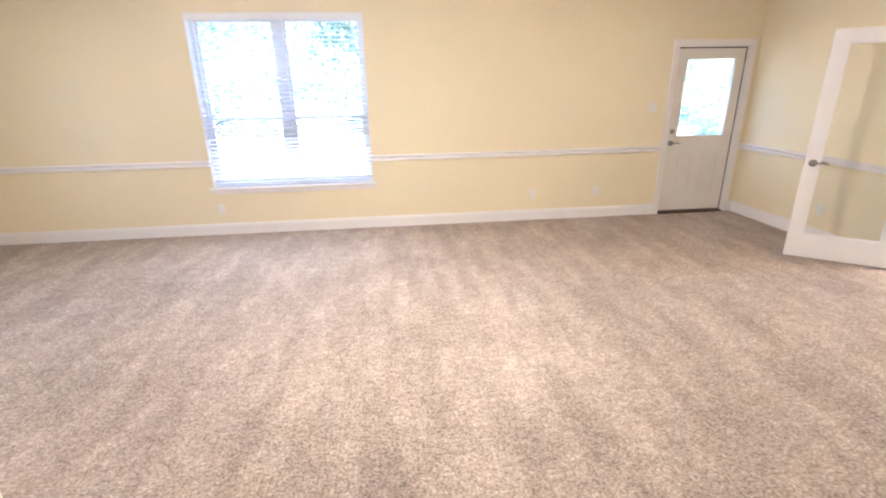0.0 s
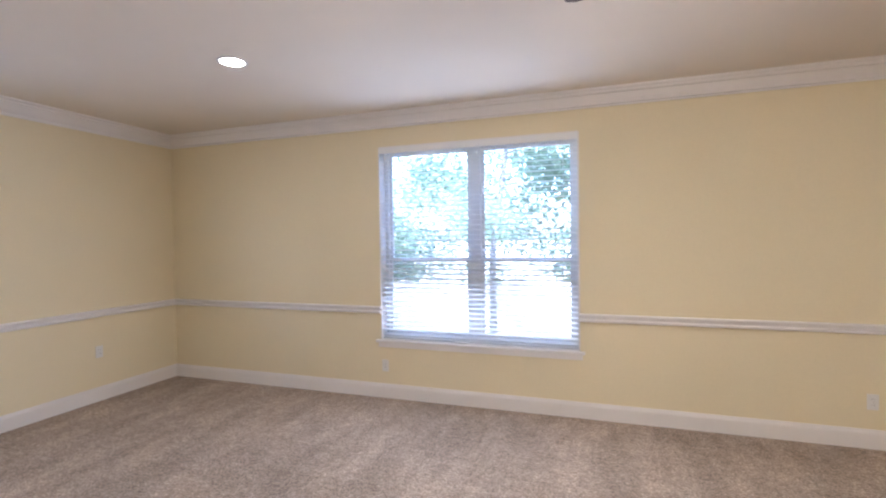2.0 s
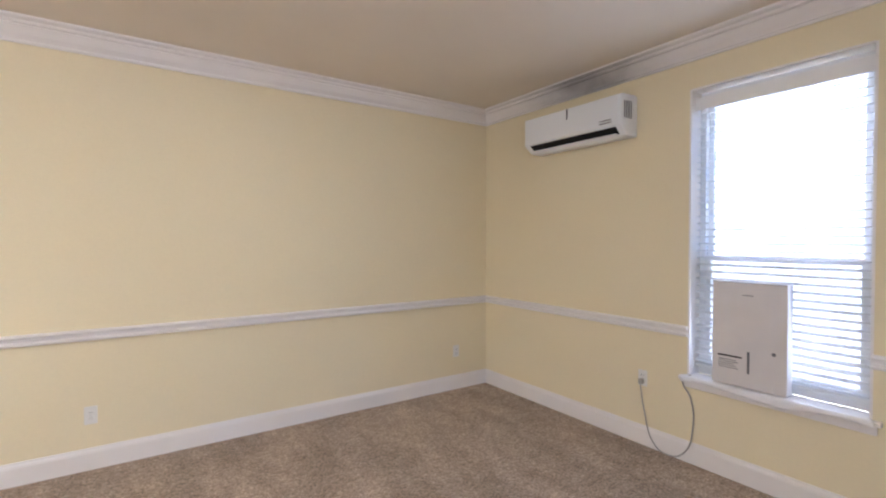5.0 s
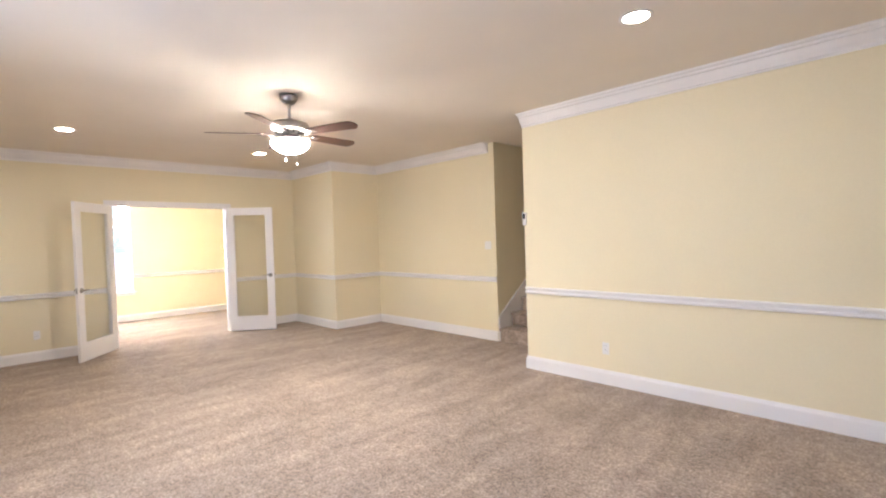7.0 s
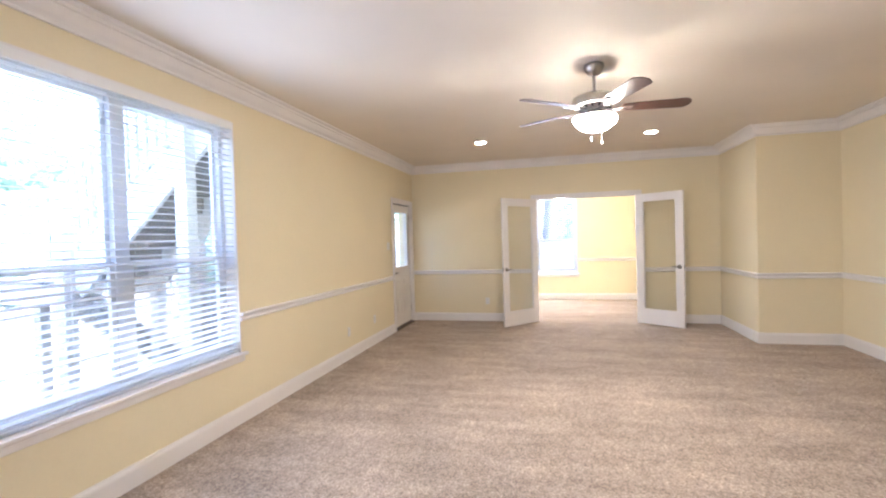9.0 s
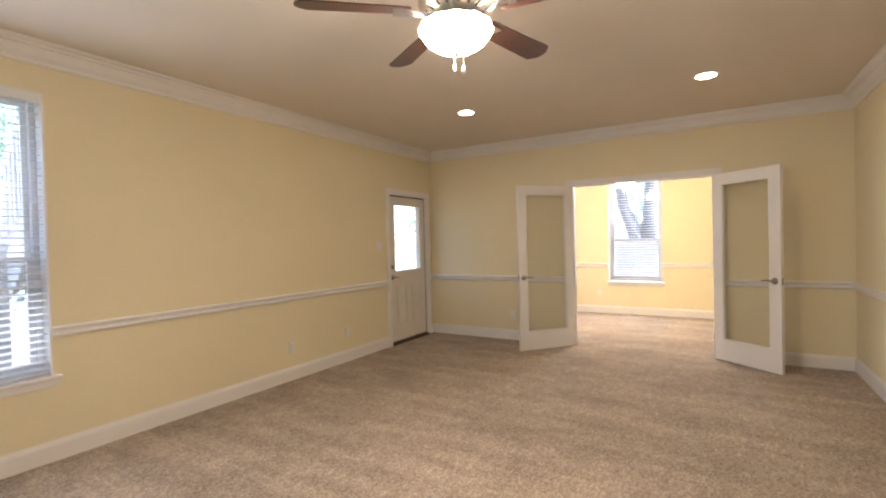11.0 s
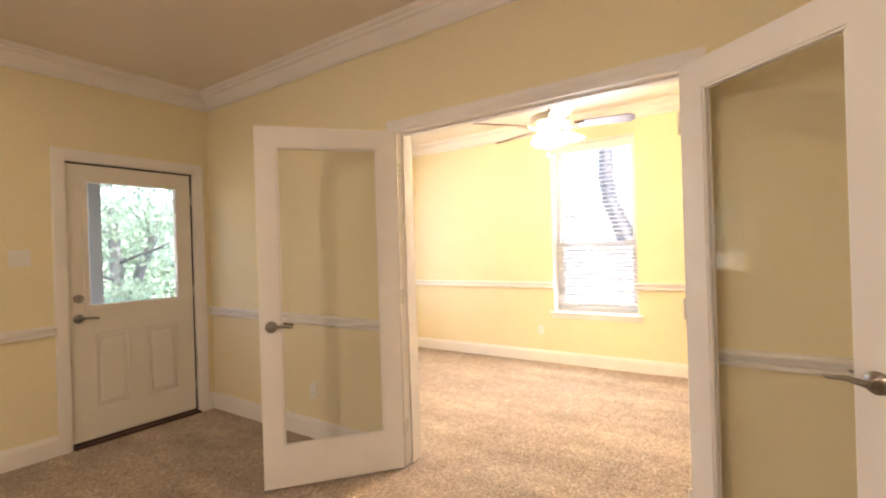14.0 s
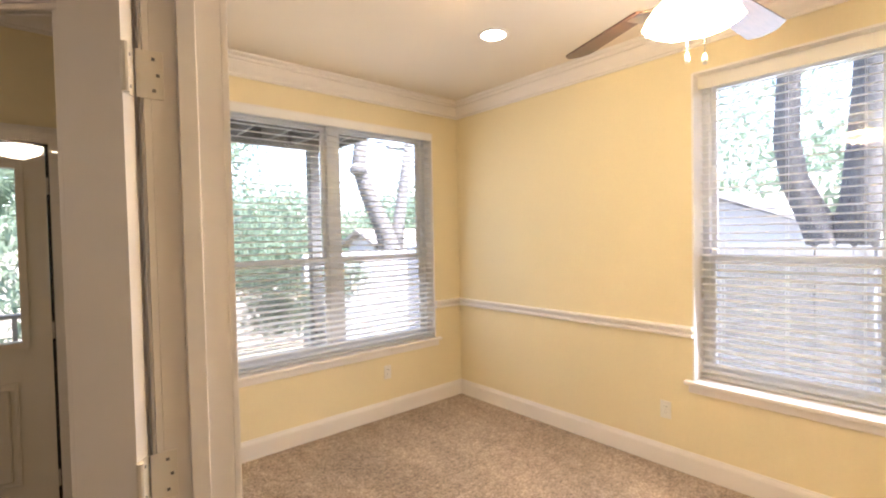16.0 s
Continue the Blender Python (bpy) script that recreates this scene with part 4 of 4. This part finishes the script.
tagged(part("ground", blocks((-400, -400, GROUND - 0.3, 400, 400, GROUND)), SOIL), "dry grass and leaf litter of the yard", "ground", kind="structure")


def porch():
    """The boarded porch behind the exterior door, its railing, and the upper deck on posts above it."""
    p = thing("porch", pose(0, 0, 0), "weathered boarded porch with a railing and posts", "porch")
    first = None
    for k in range(19):
        at = pose(4.65, 7.02 + 0.145 * k, -0.11)
        if first is None:
            first = part("board", blocks((-1.2, 0, 0, 1.2, 0.138, 0.03), bevel=0.003), DECK, p, at=at)
        else:
            again(first, "board", at)
    part("porch_frame", blocks((3.45, 6.95, GROUND, 5.85, 7.0, -0.112), (3.45, 9.7, GROUND, 5.85, 9.75, -0.112), (3.45, 7.0, GROUND, 3.5, 9.7, -0.112), (5.8, 7.0, GROUND, 5.85, 9.7, -0.112)), DECK, p)
    for x in (5.55, 8.15):
        part("post", blocks((x - 0.07, 9.52, -0.08 if x < 6 else GROUND, x + 0.07, 9.66, 2.74), bevel=0.006), DECK, p, "tall weathered timber post")
    part("post", blocks((3.5, 9.52, -0.08, 3.64, 9.66, 2.74), bevel=0.006), DECK, p, "tall weathered timber post")
    for x0, y0, x1, y1 in ((3.64, 9.57, 5.48, 9.61), (3.55, 7.05, 3.59, 9.50)):
        part("top_rail", blocks((x0 if y1 - y0 < 1 else x0 - 0.05, y0 - 0.05 if y1 - y0 < 1 else y0, 0.80, x1 if y1 - y0 < 1 else x1 + 0.05, y1 + 0.05 if y1 - y0 < 1 else y1, 0.838), bevel=0.004), DECK, p)
        part("bottom_rail", blocks((x0, y0, 0.02, x1, y1, 0.06)), DECK, p)
        n = int(max(x1 - x0, y1 - y0) / 0.13)
        one = None
        for k in range(n):
            f = (k + 0.5) / n
            at = pose(x0 + f * (x1 - x0) if x1 - x0 > 1 else (x0 + x1) / 2, y0 + f * (y1 - y0) if y1 - y0 > 1 else (y0 + y1) / 2, 0)
            if one is None:
                one = part("baluster", blocks((-0.019, -0.019, 0.06, 0.019, 0.019, 0.80)), DECK, p, at=at)
            else:
                again(one, "baluster", at)
    d = thing("upper_deck", pose(0, 0, 0), "dark weathered timber deck overhead on joists", "deck")
    one = None
    for k in range(18):
        at = pose(5.95, 6.98 + 0.155 * k, 2.99)
        if one is None:
            one = part("board", blocks((-2.48, 0, 0, 2.48, 0.148, 0.03), bevel=0.003), DECK, d, at=at)
        else:
            again(one, "board", at)
    one = None
    for k in range(13):
        at = pose(3.55 + 0.395 * k, 6.98, 2.80)
        if one is None:
            one = part("joist", blocks((-0.02, 0, 0, 0.02, 2.66, 0.185)), DECK, d, at=at)
        else:
            again(one, "joist", at)
    part("beam", blocks((3.47, 9.55, 2.742, 8.43, 9.63, 2.798), (3.47, 9.645, 2.76, 8.43, 9.685, 3.02), (8.39, 6.98, 2.76, 8.43, 9.645, 3.02)), DECK, d)


def garden_stairs():
    """Painted timber stairs: a lower flight to a landing, and an upper flight turning back up to the house."""
    s = thing("garden_stairs", pose(0, 0, 0), "pale painted timber stairs with railings rising to the deck", "stairs")
    land, top, xa, xb, ya, yb = 1.12, 2.99, 1.13, 2.15, 9.05, 10.85
    rail = 0.92

    def railing(a, b, mat):
        """Handrail, bottom rail and balusters between two floor points."""
        a, b = Vector(a), Vector(b)
        d = b - a
        flat = Vector((d.x, d.y, 0)).length
        for name, up, r in (("handrail", rail, 0.045), ("bottom_rail", 0.12, 0.03)):
            part(name, tube(bmesh.new(), [a + Vector((0, 0, up)), b + Vector((0, 0, up))], r, 4), mat, s)
        one = None
        for k in range(1, int(flat / 0.115)):
            p = a + d * (k * 0.115 / flat)
            if one is None:
                one = part("baluster", blocks((-0.019, -0.019, 0.12, 0.019, 0.019, rail)), mat, s, at=pose(*p))
            else:
                again(one, "baluster", pose(*p))

    def flight(foot, head, across, width, steps):
        """foot and head: the (x, y, z) of one stringer; across: the way to the other one."""
        foot, head, across = Vector(foot), Vector(head), Vector(across)
        run = (head - foot) / steps
        ahead = Vector((run.x, run.y, 0))
        for off in (0.0, width - 0.05):
            bm = bmesh.new()
            sides = []
            for extra in (off, off + 0.05):
                o = across * extra
                sides.append([bm.verts.new(p + o) for p in (foot + Vector((0, 0, -0.02)), foot + Vector((0, 0, 0.17)), head + Vector((0, 0, 0.03)), head + Vector((0, 0, -0.30)), foot + ahead * 0.9 + Vector((0, 0, -0.16)))])
            bm.faces.new(sides[0]), bm.faces.new(sides[1])
            for k in range(5):
                bm.faces.new((sides[0][k], sides[0][(k + 1) % 5], sides[1][(k + 1) % 5], sides[1][k]))
            part("stringer", bm, STAIRWOOD, s)
            railing(foot + across * (off + 0.025) + Vector((0, 0, 0.15)), head + across * (off + 0.025), STAIRWOOD)
        # Dark timber here stands for shade under the flight; the upright boards are added for it.
        tread = None
        for k in range(steps):
            p = foot + ahead * (k + 0.5) + Vector((0, 0, run.z * (k + 1))) + across * (width / 2)
            m = pose(*p, 0, 0, math.degrees(math.atan2(ahead.y, ahead.x)))
            if tread is None:
                tread = part("tread", blocks((-ahead.length / 2 - 0.02, -width / 2 + 0.052, -0.04, ahead.length / 2, width / 2 - 0.052, 0), bevel=0.004), DECK, s, at=m)
                riser = part("riser", blocks((-ahead.length / 2, -width / 2 + 0.053, -run.z + 0.001, -ahead.length / 2 + 0.018, width / 2 - 0.053, -0.041)), DECK, s, at=m)
            else:
                again(tread, "tread", m), again(riser, "riser", m)

    flight((xa, ya, land), (xa, 6.95, top), (1, 0, 0), xb - xa, 10)
    flight((5.25, ya + 0.75, GROUND), (xb, ya + 0.75, land), (0, 1, 0), yb - ya - 0.75, 12)
    board = None
    for k in range(11):
        m = pose((xa + xb) / 2, ya + 0.005 + 0.163 * k, land)
        board = again(board, "board", m) if board else part("board", blocks((-(xb - xa) / 2, 0, -0.035, (xb - xa) / 2, 0.15, 0), bevel=0.003), DECK, s, at=m)
    part("landing_frame", blocks((xa, ya, land - 0.24, xa + 0.045, yb, land - 0.036), (xb - 0.045, ya, land - 0.24, xb, yb, land - 0.036), (xa + 0.045, yb - 0.045, land - 0.24, xb - 0.045, yb, land - 0.036)), STAIRWOOD, s)
    part("upper_landing", blocks((xb + 0.001, 6.93, top - 0.24, 3.45, 7.55, top)), STAIRWOOD, s)
    railing((xa + 0.03, ya + 0.06, land), (xa + 0.03, yb - 0.06, land), STAIRWOOD)
    railing((xa + 0.06, yb - 0.03, land), (xb, yb - 0.03, land), STAIRWOOD)
    for x, y, z in ((xa - 0.05, ya - 0.05, land + 1.0), (xa - 0.05, yb, land + 1.0), (xb, yb, land + 1.0), (xb + 0.055, 7.92, top + 1.0), (xb + 0.03, ya - 0.06, land + 1.0), (xa - 0.06, 7.5, top + 0.6)):
        part("post", blocks((x - 0.065, y - 0.065, GROUND, x + 0.065, y + 0.065, z), bevel=0.006), STAIRWOOD, s, "tall pale painted post")


def fence(name, start, end, top, label, mat):
    a, b = Vector(start), Vector(end)
    L = (b - a).length
    f = thing(name, pose(a.x, a.y, 0, 0, 0, math.degrees(math.atan2((b - a).y, (b - a).x))), label, "fence")
    rng = random.Random(int(L * 10))
    one = None
    for k in range(int(L / 0.15)):
        at = pose(0.15 * k + 0.07, rng.uniform(-0.004, 0.004), rng.uniform(-0.015, 0.015), 0, rng.uniform(-0.5, 0.5), 0)
        if one is None:
            bm = bmesh.new()
            rows = [[bm.verts.new((x, y, z)) for x, z in ((-0.07, GROUND + 0.03), (0.07, GROUND + 0.03), (0.07, top - 0.04), (0.04, top), (-0.04, top), (-0.07, top - 0.04))] for y in (-0.009, 0.009)]
            bm.faces.new(rows[0]), bm.faces.new(rows[1])
            for i in range(6):
                bm.faces.new((rows[0][i], rows[0][(i + 1) % 6], rows[1][(i + 1) % 6], rows[1][i]))
            one = part("picket", bm, mat, f, at=at)
        else:
            again(one, "picket", at)
    for z in (GROUND + 0.3, top - 0.35):
        part("rail", blocks((0, 0.014, z - 0.045, L, 0.052, z + 0.045)), mat, f)
    for k in range(int(L / 2.4) + 1):
        part("post", blocks((2.4 * k, 0.055, GROUND, 2.4 * k + 0.09, 0.145, top - 0.05)), mat, f)


def leaf_cloud(bm_verts, bm_faces, centre, spread, count, size, rng):
    for _ in range(count):
        while True:
            p = Vector((rng.uniform(-1, 1), rng.uniform(-1, 1), rng.uniform(-1, 1)))
            if p.length < 1:
                break
        p = Vector((centre[0] + p.x * spread[0], centre[1] + p.y * spread[1], centre[2] + p.z * spread[2]))
        r = size * rng.uniform(0.6, 1.4)
        e = Euler((rng.uniform(-1.2, 1.2), rng.uniform(-1.2, 1.2), rng.uniform(0, 6.28))).to_matrix()
        i = len(bm_verts)
        for x, y, z in ((-r, 0, 0), (0, -r * 0.38, 0.1 * r), (r, 0, 0), (0, r * 0.38, 0.1 * r)):
            bm_verts.append(p + e @ Vector((x, y, z)))
        bm_faces.append((i, i + 1, i + 2, i + 3))


def leaves(name, clouds, size, seed, parent=None):
    rng, verts, faces = random.Random(seed), [], []
    for centre, spread, count in clouds:
        leaf_cloud(verts, faces, centre, spread, count, size, rng)
    me = bpy.data.meshes.new(name)
    me.from_pydata(verts, [], faces)
    me.materials.append(LEAF)
    ob = new(name, me)
    if parent is not None:
        ob.parent = parent
    return ob


def tree(stems, label, seed, leaf_size=0.055, per_tip=340, tip_spread=0.75, knob=None, limbs_from=0.0):
    """stems: polylines of (x, y, z, radius) in the world; limbs sprout from their upper halves."""
    t = thing("tree", pose(0, 0, 0), label, "tree", "yard trees")
    rng = random.Random(seed)
    bm, tips = bmesh.new(), []
    for stem in stems:
        pts = [Vector(p[:3]) for p in stem]
        tube(bm, pts, [p[3] for p in stem], 10)
        tips.append(pts[-1])
        for k in range(len(pts) - 1):
            if k == 0:
                continue
            for _ in range(3):
                f = rng.random()
                p = pts[k].lerp(pts[k + 1], f)
                if p.z < limbs_from:
                    continue
                r = stem[k][3] * (1 - f) + stem[k + 1][3] * f
                a = rng.uniform(0, 6.28)
                d = Vector((math.cos(a), math.sin(a), rng.uniform(0.1, 0.7))) * rng.uniform(0.9, 2.0)
                mid = p + d * 0.5 + Vector((0, 0, rng.uniform(-0.1, 0.2)))
                tube(bm, [p, mid, p + d], [r * 0.4, r * 0.25, r * 0.08], 6)
                tips += [p + d, mid]
                for _ in range(2):
                    e = Vector((rng.uniform(-1, 1), rng.uniform(-1, 1), rng.uniform(-0.1, 0.6))) * 0.8
                    tube(bm, [mid, mid + e * 0.6, mid + e], [r * 0.15, r * 0.08, r * 0.03], 5)
                    tips.append(mid + e)
    if knob:
        bmesh.ops.create_icosphere(bm, subdivisions=2, radius=knob[3], matrix=Matrix.Translation(knob[:3]) @ Matrix.Diagonal((1, 1, 0.8, 1)))
    part("trunk", bm, BARK, t, smooth=True)
    leaves("crown", [(p, (tip_spread, tip_spread, tip_spread * 0.6), per_tip) for p in tips if p.z > 1.2], leaf_size, seed, t)
    return t


def outbuilding(x0, x1, y0, y1, eave, ridge, wall_mat, roof_mat, name, label):
    """A low gabled building with its ridge along x, an overhanging roof, a door and a window."""
    b = thing(name, pose(0, 0, 0), label, "building")
    ym = (y0 + y1) / 2
    bm = bmesh.new()
    ends = [[bm.verts.new((x, y, z)) for y, z in ((y0, GROUND), (y1, GROUND), (y1, eave), (ym, ridge - 0.06), (y0, eave))] for x in (x0, x1)]
    bm.faces.new(ends[0]), bm.faces.new(ends[1])
    for k in range(5):
        bm.faces.new((ends[0][k], ends[0][(k + 1) % 5], ends[1][(k + 1) % 5], ends[1][k]))
    part("wall", bm, wall_mat, b)
    drop = (ridge - eave) / (ym - y0) * 0.25
    for y, s in ((y0, -1), (y1, 1)):
        bm = bmesh.new()
        low, high = [(y + s * 0.25, eave - drop), (ym, ridge)], 0.09
        rows = [[bm.verts.new((x, p, q)) for p, q in (low[0], low[1], (low[1][0], low[1][1] + high), (low[0][0], low[0][1] + high))] for x in (x0 - 0.2, x1 + 0.2)]
        bm.faces.new(rows[0]), bm.faces.new(rows[1])
        for k in range(4):
            bm.faces.new((rows[0][k], rows[0][(k + 1) % 4], rows[1][(k + 1) % 4], rows[1][k]))
        part("roof", bm, roof_mat, b, "low shingled roof slope")
    part("door", blocks((x0 - 0.04, ym - 0.42, GROUND + 0.02, x0 - 0.001, ym + 0.42, min(GROUND + 2.0, eave - 0.05)), bevel=0.006), DECK, b)


def neighbour_house(x, y0, y1, eave):
    """The white lap-sided house across the side yard, with one window that looks this way."""
    h = thing("neighbour_house", pose(0, 0, 0), "white lap-sided house next door with a small window", "house")
    wy, wz = 4.2, 2.05
    part("wall", blocks((x - 6, y0, GROUND, x, y1, eave)), SIDING, h)
    board = None
    for k in range(int((eave - GROUND) / 0.15)):
        m = pose(x, (y0 + y1) / 2, GROUND + 0.15 * k)
        board = again(board, "siding_board", m) if board else part("siding_board", blocks((0.001, (y0 - y1) / 2, 0, 0.016, (y1 - y0) / 2, 0.146), bevel=0.004), SIDING, h, at=m)
    w = part("window", blocks((x + 0.017, wy - 0.34, wz - 0.52, x + 0.05, wy + 0.34, wz - 0.46), (x + 0.017, wy - 0.34, wz + 0.46, x + 0.05, wy + 0.34, wz + 0.52), (x + 0.017, wy - 0.34, wz - 0.46, x + 0.05, wy - 0.28, wz + 0.46),
                              (x + 0.017, wy + 0.28, wz - 0.46, x + 0.05, wy + 0.34, wz + 0.46), (x + 0.017, wy - 0.28, wz - 0.02, x + 0.045, wy + 0.28, wz + 0.02)), VINYL, h)
    part("pane", blocks((x + 0.017, wy - 0.28, wz - 0.46, x + 0.024, wy + 0.28, wz + 0.46)), FENCE, w, "grey shuttered window pane")
    part("roof", blocks((x - 6.4, y0 - 0.4, eave, x + 0.4, y1 + 0.4, eave + 0.16)), SHINGLE, h)


porch()
garden_stairs()
neighbour_house(-9.2, -3.0, 10.5, 4.6)
outbuilding(11.7, 14.4, 13.6, 15.0, 1.35, 1.66, PALE, DECK, "garden_shed", "pale garden shed with a low grey roof")
outbuilding(14.2, 15.8, 4.6, 8.4, 1.35, 2.1, PALE, STAIRWOOD, "outbuilding", "pale outbuilding with a light grey roof beyond the fence")
fence("fence", (-13.0, 15.2), (19.0, 15.2), 0.3, "weathered grey picket fence along the yard", FENCE)
fence("fence", (11.0, 11.3), (11.0, -4.0), 1.36, "pale painted board fence beside the house", PALE)
fence("fence", (8.75, 11.3), (11.0, 11.3), 1.25, "short run of pale painted board fence", PALE)
tree([[(6.75, 12.0, GROUND, 0.13), (6.72, 12.0, 0.6, 0.11), (6.65, 12.0, 2.0, 0.085), (6.55, 12.1, 3.2, 0.06), (6.3, 12.2, 4.6, 0.03)],
      [(6.8, 12.0, 0.1, 0.10), (7.1, 12.1, 1.1, 0.085), (7.55, 12.2, 2.1, 0.06), (7.9, 12.4, 3.5, 0.035)]], "slim grey tree with two stems and light green leaves", 3, per_tip=170)
tree([[(11.9, 13.0, GROUND, 0.36), (11.8, 13.0, 0.9, 0.32), (11.55, 13.0, 1.7, 0.23), (11.1, 13.0, 2.6, 0.19), (10.9, 13.0, 3.2, 0.18), (11.1, 13.1, 4.4, 0.12), (11.0, 13.4, 6.0, 0.06)],
      [(11.8, 13.0, 0.9, 0.22), (12.0, 13.0, 1.9, 0.15), (12.2, 13.0, 3.0, 0.13), (12.5, 13.1, 4.4, 0.08)]], "forked grey tree with a lopped limb and sparse crown", 5, per_tip=16, knob=(10.85, 12.95, 3.1, 0.21), limbs_from=3.2)
tree([[(12.2, 4.55, GROUND, 0.42), (12.2, 4.57, 1.2, 0.26), (12.2, 4.78, 1.62, 0.17), (12.2, 4.98, 2.1, 0.15), (12.2, 5.06, 2.6, 0.14), (12.2, 5.04, 3.2, 0.13), (12.2, 5.0, 4.4, 0.10), (12.4, 5.4, 6.4, 0.07)],
      [(12.2, 4.52, 1.0, 0.26), (12.2, 4.36, 1.8, 0.20), (12.2, 4.28, 3.0, 0.18), (12.25, 4.24, 4.6, 0.15), (12.2, 4.2, 6.5, 0.09)]], "grey tree forking into two dark trunks near the window", 7, per_tip=14, limbs_from=3.6)
tree([[(-1.6, 13.6, GROUND, 0.09), (-1.6, 13.6, 1.2, 0.08), (-1.4, 13.7, 2.6, 0.065), (-1.2, 13.6, 4.2, 0.045), (-0.8, 13.4, 6, 0.04)]], "leafy green tree by the back fence", 9, per_tip=230)
tree([[(-5.4, 12.6, GROUND, 0.12), (-5.4, 12.6, 1.3, 0.10), (-5.6, 12.7, 2.7, 0.09), (-5.5, 12.6, 4.4, 0.08), (-5.2, 12.8, 6, 0.04)]], "leafy green tree near the fence corner", 11, per_tip=200)
rng = random.Random(21)
clouds = []
for _ in range(120):
    x = rng.uniform(-16, 17)
    clouds.append(((x, rng.uniform(16.2, 19.5), rng.uniform(-0.4, 5.4 if x < 8 else 2.6)), (1.6, 1.0, 1.0), 900))
clouds += [((rng.uniform(16, 19), rng.uniform(-4, 15), rng.uniform(0.2, 4.6)), (1.0, 1.6, 0.8), 520) for _ in range(60)]
tagged(leaves("far_foliage", clouds, 0.10, 23), "pale green shrubs and woods beyond the fence", "foliage", kind="stuff")
bush = [((rng.uniform(5.2, 9.5), rng.uniform(10.6, 11.6), rng.uniform(0.0, 0.9)), (0.5, 0.4, 0.35), 320) for _ in range(14)]
tagged(leaves("shrub", bush, 0.06, 25), "light green shrubs below the porch railing", "shrub", kind="stuff")
